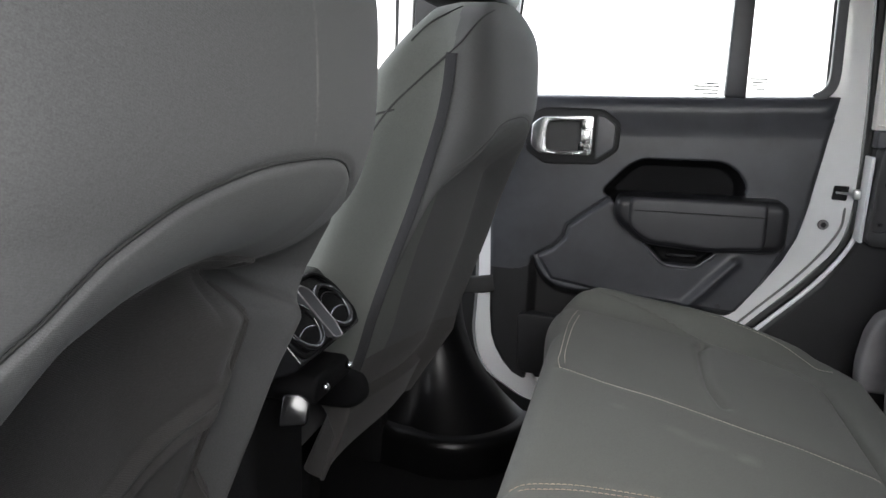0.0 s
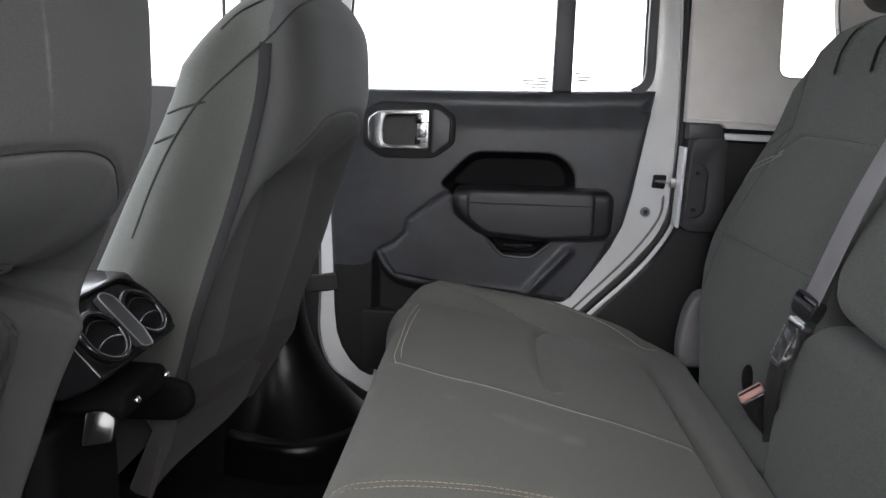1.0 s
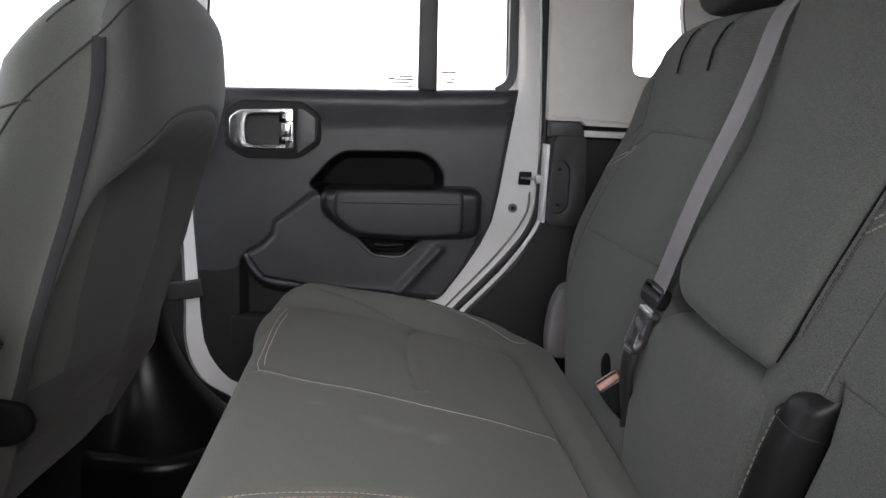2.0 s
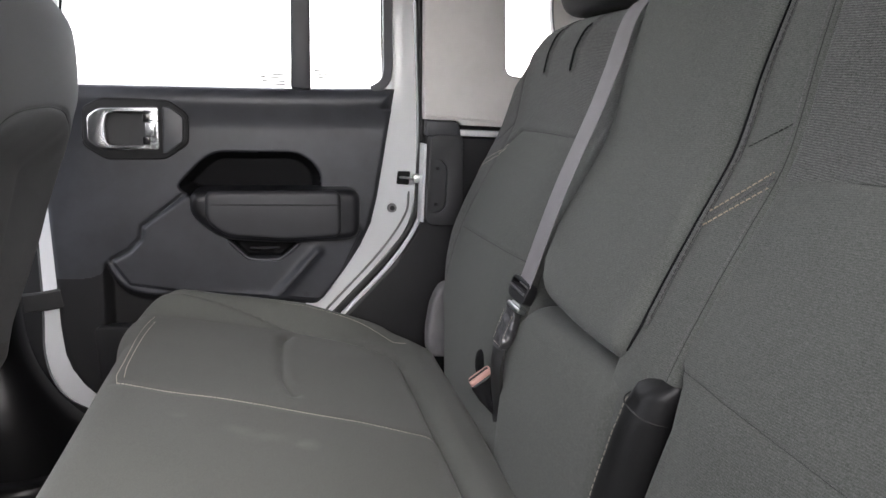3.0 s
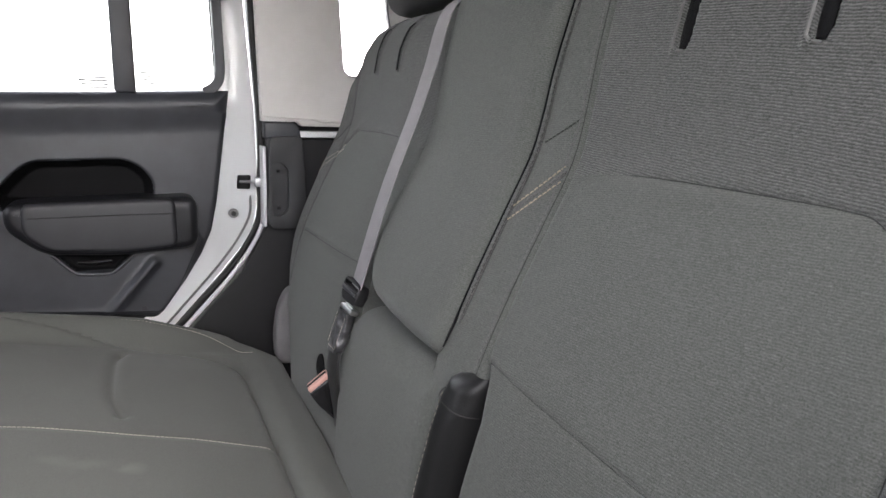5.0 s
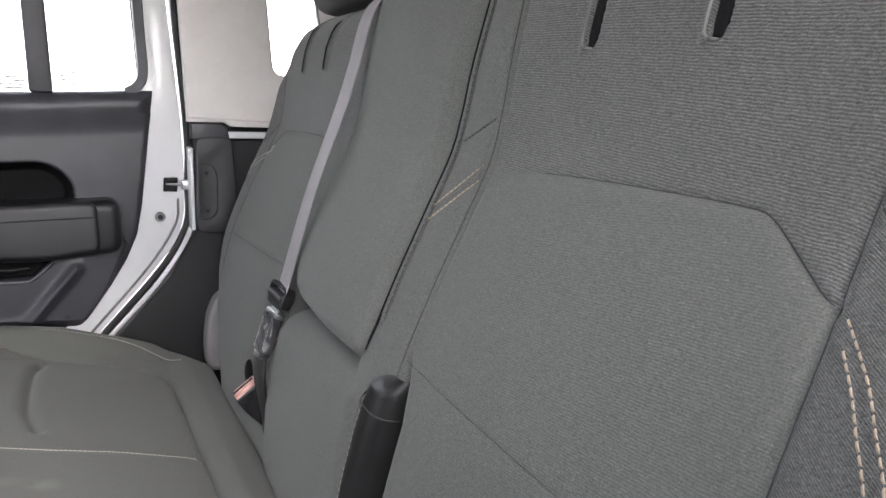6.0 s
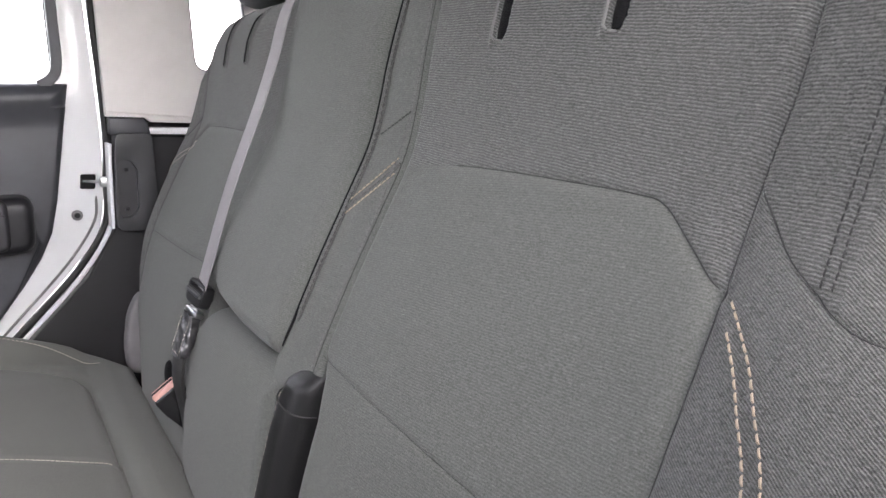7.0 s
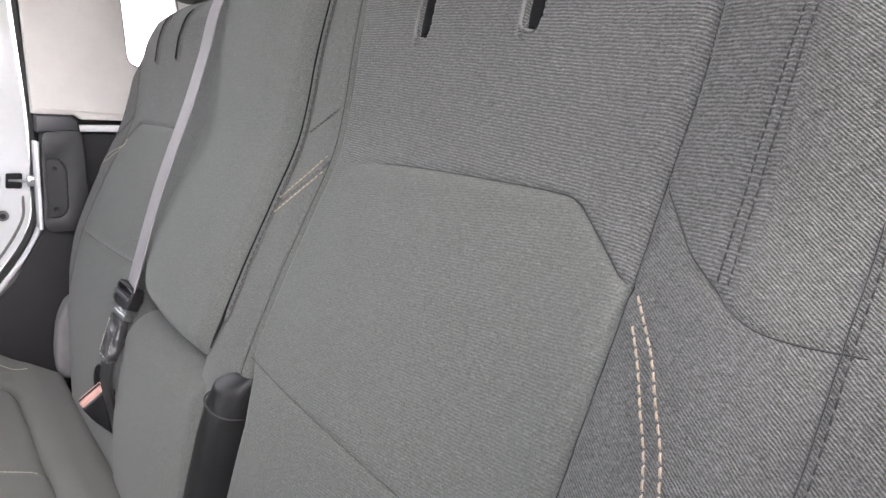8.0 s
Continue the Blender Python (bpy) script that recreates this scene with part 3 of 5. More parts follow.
def trim_sheet(u, v):
    z = 0.150 + (0.764 - 0.150) * v
    xl = np.interp(z, [0.150, 0.165, 0.186, 0.215, 0.246, 0.30, 0.353, 0.525, 0.764], [-0.140, -0.172, -0.192, -0.210, -0.221, -0.227, -0.229, -0.238, -0.250])
    xr = np.interp(z, [0.10, 0.20, 0.338, 0.411, 0.46, 0.506, 0.56, 0.641, 0.764], [0.02, 0.115, 0.248, 0.302, 0.332, 0.352, 0.363, 0.374, 0.390])
    x = xl + (xr - xl) * u
    top = sill(x) + 0.004
    z = np.where(z > 0.5, 0.5 + (z - 0.5) * (top - 0.5) / 0.264, z)
    d = np.minimum(np.minimum(x - xl, xr - x), np.minimum(top - z, z - 0.150))
    r = np.where(top - z < 0.04, 0.030, 0.012)
    k = np.clip(1 - d / r, 0, 1)
    y = trim_y(x, z) + np.minimum(r, 0.020) * (1 - np.sqrt(np.clip(1 - k * k, 0, 1))) + np.where(d < 1e-5, 0.008, 0)
    return x, y, z


tv, tf = grid(trim_sheet, np.linspace(0, 1, 300), np.linspace(0, 1, 320))
# recess and pull cup go darker than the trim: shade put into the colour
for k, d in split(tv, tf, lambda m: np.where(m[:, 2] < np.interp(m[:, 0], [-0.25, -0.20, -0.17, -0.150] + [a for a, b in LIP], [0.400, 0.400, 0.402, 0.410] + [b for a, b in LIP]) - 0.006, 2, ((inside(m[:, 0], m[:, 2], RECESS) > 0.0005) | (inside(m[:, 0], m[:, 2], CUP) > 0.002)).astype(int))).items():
    # below the lip the trim is darkened, standing in for shade lower down
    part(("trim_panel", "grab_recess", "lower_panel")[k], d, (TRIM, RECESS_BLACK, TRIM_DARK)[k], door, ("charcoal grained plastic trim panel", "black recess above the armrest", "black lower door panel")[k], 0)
ARM_LOOP = rounded([(0.013, 0.568), (0.06, 0.572), (0.322, 0.579), (0.323, 0.484), (0.19, 0.474), (0.070, 0.480), (0.013, 0.525)], 0.026, 7)
arm = part("armrest", pillow(ARM_LOOP, 1.47, 1.394, 0.017), ARM_BLACK, door, "black armrest with padded top", 0)
PAD_LOOP = rounded([(0.040, 0.571), (0.284, 0.577), (0.287, 0.489), (0.19, 0.481), (0.078, 0.487), (0.040, 0.516)], 0.018, 6)
part("pad", pillow(PAD_LOOP, 1.46, 1.3885, 0.009), PAD, arm, "black soft armrest pad", 0)
part("pad_seam", tube([(0.048, 1.3886, 0.546), (0.16, 1.3882, 0.548), (0.281, 1.3886, 0.550)], 0.0014), TRIM_DARK, arm)
part("pull_cup_rim", tube(smooth_path([(0.075, 1.444, 0.474), (0.108, 1.444, 0.441), (0.125, 1.444, 0.434), (0.165, 1.444, 0.433), (0.182, 1.444, 0.440), (0.212, 1.444, 0.467)], 5), 0.0034, 8, 1.0, (0, 1, 0)), TRIM, door, "raised rim of the pull cup")
part("pull_cup_bar", tube([(0.118, 1.442, 0.457), (0.145, 1.440, 0.456), (0.174, 1.442, 0.458)], 0.004), GLOSS, door)

BEZ = rounded([(-0.166, 0.708), (-0.135, 0.7255), (-0.024, 0.7255), (0.009, 0.702), (0.008, 0.652), (-0.030, 0.624), (-0.130, 0.620), (-0.168, 0.644)], 0.010)
handle = part("handle_bezel", plate(BEZ, 1.440, 1.458, "y", [DISH], 0.004), TRIM_DARK, door, "black door release bezel")
part("bezel_rim", tube([(a, 1.4425, b) for a, b in BEZ] + [(BEZ[0][0], 1.4425, BEZ[0][1])], 0.0025), TRIM_DARK, handle)
part("silver_frame", plate(rounded([(-0.159, 0.695), (-0.140, 0.709), (-0.039, 0.715), (-0.039, 0.638), (-0.140, 0.636), (-0.159, 0.652)], 0.008), 1.431, 1.446, "y",
                           [rounded([(-0.129, 0.693), (-0.118, 0.703), (-0.063, 0.706), (-0.063, 0.645), (-0.118, 0.643), (-0.129, 0.652)], 0.006)], 0.003), SILVER, handle, "satin silver release handle surround")
part("recess_liner", plate([(-0.135, 0.71), (-0.055, 0.71), (-0.055, 0.64), (-0.135, 0.64)], 1.456, 1.460), LATCH_GREY, handle)
part("silver_rim", tube(smooth_path([(-0.064, 1.4305, 0.706), (-0.116, 1.4305, 0.7035), (-0.129, 1.4305, 0.692), (-0.130, 1.4305, 0.654), (-0.117, 1.4305, 0.6435), (-0.064, 1.4305, 0.6445)], 4), 0.0022), SILVER, handle)
part("blank_plate", plate(rounded([(-0.034, 0.716), (-0.022, 0.716), (0.002, 0.699), (0.001, 0.655), (-0.028, 0.633), (-0.034, 0.633)], 0.005), 1.434, 1.445, "y", bevel=0.003), TRIM, handle)
part("lock_lever", box(-0.062, -0.044, 1.425, 1.436, 0.662, 0.688, 0.003), SILVER, handle, "small silver lock lever")
for z in (0.655, 0.695):
    part("hinge_slot", box(-0.066, -0.055, 1.4285, 1.434, z - 0.007, z + 0.007, 0.001), GLOSS, handle)
part("hinge_line", box(-0.0625, -0.039, 1.4300, 1.4315, 0.6895, 0.6915), GLOSS, handle)
part("hinge_line", box(-0.0625, -0.039, 1.4300, 1.4315, 0.6525, 0.6545), GLOSS, handle)

bolt = part("trim_bolt", plate(rounded([(0.392 + 0.0095 * math.cos(a), 0.536 + 0.0095 * math.sin(a)) for a in np.linspace(0, 6.0, 14)], 0.002), 1.4575, 1.464, "y", bevel=0.0015), GREY_PLASTIC, door, "grey door shell plug")
part("plug_socket", plate([(0.392 + 0.005 * math.cos(a), 0.536 + 0.005 * math.sin(a)) for a in np.linspace(0, 5.5, 9)], 1.456, 1.46), TRIM_DARK, bolt)
part("sealer_bead", tube(smooth_path([(0.425, 1.4615, 0.57), (0.419, 1.4615, 0.522), (0.370, 1.4615, 0.445), (0.276, 1.4615, 0.338), (0.150, 1.4615, 0.197)], 6), 0.0024, 8, 1.0, (0, 1, 0)), GREY_PLASTIC, door, "grey sealer bead along the door edge")
part("latch_slot", plate(rounded([(0.399, 0.584), (0.424, 0.583), (0.426, 0.610), (0.401, 0.610)], 0.003), 1.4595, 1.4635), GLOSS, door, "black latch slot")
part("lower_screw", plate([(0.225 + 0.0055 * math.cos(a), 0.362 + 0.0055 * math.sin(a)) for a in np.linspace(0, 5.6, 10)], 1.444, 1.46), PAD, door)
part("check_strap", strip(smooth_path([(-0.283, 1.448, 0.350), (-0.25, 1.452, 0.353), (-0.220, 1.456, 0.358)], 5), (0, 0, 1), 0.036, 0.012), RUBBER, door, "black webbing door check strap")
part("map_pocket", plate(rounded([(-0.155, 0.175), (0.05, 0.17), (0.15, 0.24), (0.20, 0.30), (-0.165, 0.305)], 0.015), 1.438, 1.47, "y", bevel=0.008), TRIM_DARK, door, "black lower door pocket")

# etched marks on the glass: plain bars
for x0, z0, rows in ((0.135, 0.764, ((0.022, 0.026, 0.003), (0.0, 0.052, 0.0034), (0.004, 0.044, 0.0034), (0.018, 0.030, 0.003))),
                     (0.236, 0.775, ((0.0, 0.032, 0.0034), (0.004, 0.028, 0.003), (0.006, 0.024, 0.003), (0.012, 0.016, 0.003)))):
    for k, (dx, w, h) in enumerate(rows):
        part("glass_mark", box(x0 + dx, x0 + dx + w, 1.4858, 1.4868, z0 + 0.0062 * (3 - k), z0 + 0.0062 * (3 - k) + h), MARK, door)

oval = [(0.161 + 0.029 * math.cos(t), 1.4863, 0.774 + 0.0085 * math.sin(t)) for t in np.linspace(0, 2 * math.pi, 33)]
part("glass_mark", tube(oval, 0.0006, 6), MARK, door)

# ---- rear bench cushion ----
bench = thing("rear_bench", (0.2, 0.73, 0.08), "dark grey cloth rear bench with tan stitching", "car seat")
PROF = np.array([tuple(q) for q in smooth_path([(-0.030, 0.0, 0.08), (-0.052, 0, 0.16), (-0.066, 0, 0.25), (-0.070, 0, 0.315), (-0.064, 0, 0.350), (-0.044, 0, 0.370), (-0.010, 0, 0.370), (0.05, 0, 0.360), (0.20, 0, 0.338), (0.37, 0, 0.312), (0.415, 0, 0.306), (0.438, 0, 0.298), (0.449, 0, 0.275), (0.452, 0, 0.22)], 30)])
PLEN = np.concatenate([[0], np.cumsum(np.hypot(np.diff(PROF[:, 0]), np.diff(PROF[:, 2])))])
VALLEY = curve2([(-0.02, 1.338), (0.068, 1.324), (0.168, 1.305), (0.278, 1.278), (0.345, 1.240), (0.371, 1.19), (0.374, 1.109), (0.378, 0.90), (0.380, 0.60), (0.376, 0.30), (0.345, 0.230), (0.278, 0.192), (0.168, 0.165), (0.068, 0.146), (-0.02, 0.132)], 4)
CREASE = curve2([(0.186, 1.262), (0.178, 1.233), (0.175, 1.134), (0.178, 1.052), (0.191, 0.994)])
SEAM_FAR = [(-0.036, 0.994), (0.06, 0.968), (0.20, 0.938), (0.371, 0.909)]
SEAM_NEAR = curve2([(-0.070, 0.63), (-0.055, 0.65), (-0.032, 0.664), (0.019, 0.688), (0.08, 0.698), (0.134, 0.703), (0.25, 0.705), (0.372, 0.70)])


def cushion_at(x, y):
    """Height of the cushion's top above its plain profile."""
    side = np.abs(y - 0.735) - 0.545
    dz = np.interp(x, [-0.07, 0.0, 0.22, 0.36, 0.45], [0.016, 0.033, 0.037, 0.019, 0.0]) * ease((side - 0.005) / 0.05)
    inner = inside(x, y, VALLEY)
    dz = dz + 0.010 * ease((x - 0.372) / 0.035)
    dz = dz + 0.006 * ease(inner / 0.12)
    dz = dz - (0.0060 * groove(dist_line(x, y, VALLEY), 0.010) + 0.0085 * groove(dist_line(x, y, VALLEY), 0.0034)) * (0.35 + 0.65 * ease((x - 0.05) / 0.15))
    dz = dz - 0.006 * groove(dist_line(x, y, CREASE), 0.009) - 0.0045 * groove(dist_line(x, y, CREASE), 0.0035) - 0.0022 * groove(dist_line(x, y, SEAM_FAR), 0.006) - 0.0022 * groove(dist_line(x, y, SEAM_NEAR), 0.006)
    dz = dz + 0.0015 * np.sin(x * 23 + 1) * np.sin(y * 17)
    return dz


def cushion_sheet(u, v):
    s = u * PLEN[-1]
    x0, z0 = np.interp(s, PLEN, PROF[:, 0]), np.interp(s, PLEN, PROF[:, 2])
    half = 0.635 - 0.085 * np.clip((x0 - 0.29) / 0.14, 0, 1) ** 2.2
    y = 0.735 + half * v
    far = np.clip((np.abs(y - 0.735) - 0.42) / 0.215, 0, 1)
    x = x0 + (0.012 * far ** 2.6 + 0.064 * far ** 6 - 0.015 * np.sin(math.pi * far)) * np.clip(1 - (x0 + 0.07) / 0.5, 0, 1)
    up = np.where(x0 > 0.05, ease((z0 - 0.24) / 0.06), ease((z0 - 0.27) / 0.08))
    d = half - np.abs(y - 0.735)
    r = 0.035
    k = np.clip(1 - d / r, 0, 1)
    z = z0 + up * (cushion_at(x, y) - r * (1 - np.sqrt(np.clip(1 - k * k, 0, 1))))
    z = np.where(d < 1e-6, 0.10, z)
    return x, y, z


cv, cf = grid(cushion_sheet, np.linspace(0, 1, 260), np.concatenate([[-1], np.linspace(-0.9999, 0.9999, 420), [1]]))


def cushion_key(m):
    inner = inside(m[:, 0], m[:, 1], VALLEY)
    return np.where((m[:, 2] < 0.29) & (m[:, 0] < 0.1), 3, np.where((inner > 0) | (m[:, 0] < 0.0), 0, np.where(m[:, 0] > 0.375, 1, np.where(m[:, 1] > 0.7, 2, 4))))


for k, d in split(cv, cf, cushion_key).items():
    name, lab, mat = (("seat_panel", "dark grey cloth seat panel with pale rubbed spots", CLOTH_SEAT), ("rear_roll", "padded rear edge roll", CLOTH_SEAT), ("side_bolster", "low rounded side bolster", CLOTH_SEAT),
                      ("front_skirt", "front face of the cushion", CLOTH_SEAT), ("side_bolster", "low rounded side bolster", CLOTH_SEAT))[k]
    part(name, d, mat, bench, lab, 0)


def on_cushion(x, y, lift_by=0.0):
    i = int(np.argmax(PROF[:, 2] > 0.3605))
    z0 = float(np.interp(x, PROF[i:, 0], PROF[i:, 2]))
    half = 0.635 - 0.085 * max(0.0, min(1.0, (x - 0.29) / 0.14)) ** 2.2
    k = max(0.0, min(1.0, 1 - (half - abs(y - 0.735)) / 0.035))
    return Vector((x, y, z0 + float(cushion_at(np.array(x), np.array(y))) - 0.035 * (1 - math.sqrt(1 - k * k)) + lift_by))


def cushion_thread(pts, mat, label, r=0.0006, length=0.0045, gap=0.002):
    line = [on_cushion(q.x, q.y, 0.0006) for q in resample([Vector((a, b, 0)) for a, b in pts], 0.006)]
    part("stitching", stitches(line, length, gap, r, (0, 0, 1)), mat, bench, label)


cushion_thread(SEAM_FAR, THREAD_GREY, "pale seam stitching", 0.0007, 0.0048, 0.0005)
cushion_thread([(a, b) for a, b in SEAM_NEAR if a > -0.052], THREAD, "tan double stitching")
cushion_thread([(a + 0.004, b - 0.012) for a, b in SEAM_NEAR if a > -0.048], THREAD, "tan double stitching")
cushion_thread(curve2([(-0.036, 0.994), (-0.041, 1.02), (-0.041, 1.06), (-0.042, 1.173), (-0.038, 1.24), (-0.030, 1.285)]), THREAD_GREY, "grey front seam stitching", 0.0006)
cushion_thread(curve2([(-0.030, 1.01), (-0.034, 1.06), (-0.033, 1.173), (-0.027, 1.25)]), THREAD_GREY, "grey front seam stitching", 0.0006)
cushion_thread(curve2([(0.012, 1.326), (0.08, 1.331), (0.2, 1.331), (0.30, 1.327), (0.36, 1.303), (0.40, 1.268)]), THREAD_GREY, "grey edge stitching", 0.0007)

part("hinge_cover", plate(rounded([(0.443, 0.28), (0.440, 0.33), (0.447, 0.385), (0.463, 0.418), (0.49, 0.425), (0.51, 0.28)], 0.02), 1.29, 1.33, "y", bevel=0.010), GREY_PLASTIC, bench, "grey plastic hinge cover")

# ---- rear seat backs ----
ZS = [0.28, 0.31, 0.38, 0.45, 0.53, 0.60, 0.66, 0.71, 0.75, 0.80, 0.86, 0.95]
XS = [0.446, 0.450, 0.456, 0.468, 0.488, 0.517, 0.546, 0.570, 0.580, 0.588, 0.600, 0.620]
XP = smooth_path([(x, 0, z) for x, z in zip(XS, ZS)], 8)
PX, PZ = np.array([q.x for q in XP]), np.array([q.z for q in XP])


def back_x(z):
    return np.interp(z, PZ, PX)


S_MAIN = curve2([(0.201, 0.90), (0.207, 0.806), (0.209, 0.773), (0.216, 0.72), (0.214, 0.672), (0.212, 0.635), (0.210, 0.585), (0.209, 0.50), (0.21, 0.40), (0.22, 0.30)])
S_PANEL = curve2([(0.553, 0.700), (0.491, 0.708), (0.413, 0.711), (0.322, 0.7105), (0.281, 0.7093), (0.267, 0.7070), (0.254, 0.699), (0.241, 0.690), (0.214, 0.672)])
S_BOLSTER = curve2([(0.214, 0.720), (0.199, 0.705), (0.187, 0.694), (0.172, 0.685), (0.159, 0.677), (0.145, 0.672), (0.127, 0.671), (0.105, 0.672)])
S_CORD = [(0.160, 0.88), (0.161, 0.80), (0.164, 0.769), (0.167, 0.737), (0.168, 0.709), (0.166, 0.684)]
S_OUT = [(0.119, 0.83), (0.116, 0.718), (0.115, 0.68), (0.1135, 0.653), (0.1125, 0.63), (0.115, 0.50), (0.121, 0.36)]
S_LOW = [(0.553, 0.546), (0.395, 0.543), (0.22, 0.537)]
S_TAN = curve2([(0.207, 0.671), (0.197, 0.660), (0.186, 0.647), (0.177, 0.634), (0.167, 0.620), (0.160, 0.603), (0.155, 0.575), (0.155, 0.52), (0.162, 0.44)])
SLOTS = ((0.328, 0.797), (0.442, 0.798))


FAR_SLOTS = ((0.314, 0.799), (0.422, 0.800))


def slot_w(a, b, z, near):
    """The line of a slot: straight on the wide back, bowed inward at the top of the other."""
    return a - 0.04 * (z - b) if near else a - 0.06 * (z - b) + 0.65 * np.maximum(z - 0.832, 0)


def outer_edge(z, near):
    e = np.interp(z, [0.28, 0.38, 0.42, 0.47, 0.52, 0.64, 0.72, 0.78, 0.84, 0.865, 0.88, 0.885], [0.30, 0.228, 0.182, 0.158, 0.147, 0.140, 0.136, 0.148, 0.192, 0.240, 0.315, 0.38])
    return e - (0.105 if near else 0.0)


def back_h(w, z, near, e=None):
    """How far the cloth stands forward of the plain seat-back profile."""
    if e is None:
        e = outer_edge(z, near)
    s_main = np.interp(z, [b for a, b in S_MAIN][::-1], [a for a, b in S_MAIN][::-1])
    h = 0.011 * np.exp(-((w - s_main + 0.055) / 0.055) ** 2) * (1 - 0.6 * ease((z - 0.76) / 0.10))
    h = h + 0.0026 * ease((w - s_main) / 0.012)
    h = h + 0.0055 * np.sin(np.clip((w - 0.21) / 0.35, 0, 1) * math.pi)
    p_top = np.interp(w, [a for a, b in S_PANEL][::-1], [b for a, b in S_PANEL][::-1])
    h = h + 0.0012 * ease((p_top - z) / 0.010) * ease((w - s_main) / 0.030) * ease((0.54 - w) / 0.08)
    b_top = np.interp(w, [a for a, b in S_BOLSTER][::-1], [b for a, b in S_BOLSTER][::-1])
    h = h - 0.0034 * groove(dist_line(w, z, S_MAIN), 0.0024) - 0.0019 * groove(dist_line(w, z, S_PANEL), 0.0024) * ease((0.53 - w) / 0.06) - 0.0009 * groove(dist_line(w, z, S_BOLSTER), 0.0018)
    cord = dist_line(w, z, S_CORD)
    h = h + 0.0004 * groove(cord, 0.0020) - 0.0010 * groove(cord - 0.0028, 0.0016)
    deep = 1.0 if near else 1.8
    h = h - 0.0005 * groove(dist_line(w, z, S_OUT), 0.0018) - 0.0012 * deep * groove(dist_line(w, z, S_LOW), 0.0022 * deep) - (0.0 if near else 0.0018) * groove(dist_line(w, z, S_PANEL), 0.004)
    h = h - 0.0012 * groove(dist_line(w, z, S_TAN), 0.0025)
    for a, b in SLOTS if near else FAR_SLOTS:
        lean = slot_w(a, b, z, near)
        h = h - 0.007 * ease((0.0060 * np.sqrt(np.clip((z - b) / 0.010, 0, 1)) - np.abs(w - lean)) / 0.002) * ease((z - b) / 0.004) + 0.0022 * groove(w - lean - 0.009, 0.003) * ease((z - b + 0.004) / 0.004)
    d = np.minimum(w - e, 0.887 - z)
    r = 0.040
    k = np.clip(1 - d / r, 0, 1)
    return h - r * (1 - np.sqrt(np.clip(1 - k * k, 0, 1)))


def back_key(m, side_of):
    w, z = side_of(m[:, 1]), m[:, 2]
    s_main = np.interp(z, [b for a, b in S_MAIN][::-1], [a for a, b in S_MAIN][::-1])
    p_top = np.interp(w, [a for a, b in S_PANEL][::-1], [b for a, b in S_PANEL][::-1])
    b_top = np.interp(w, [a for a, b in S_BOLSTER][::-1], [b for a, b in S_BOLSTER][::-1])
    low = np.interp(w, [0.22, 0.553], [0.537, 0.546])
    out = np.interp(z, [b for a, b in S_OUT][::-1], [a for a, b in S_OUT][::-1])
    return np.where(w > s_main, np.where(z > p_top, 0, np.where(z > low, 1, 2)), np.where(w < out, 5, np.where(z > b_top, np.where(w < 0.158, 6, 3), 4)))


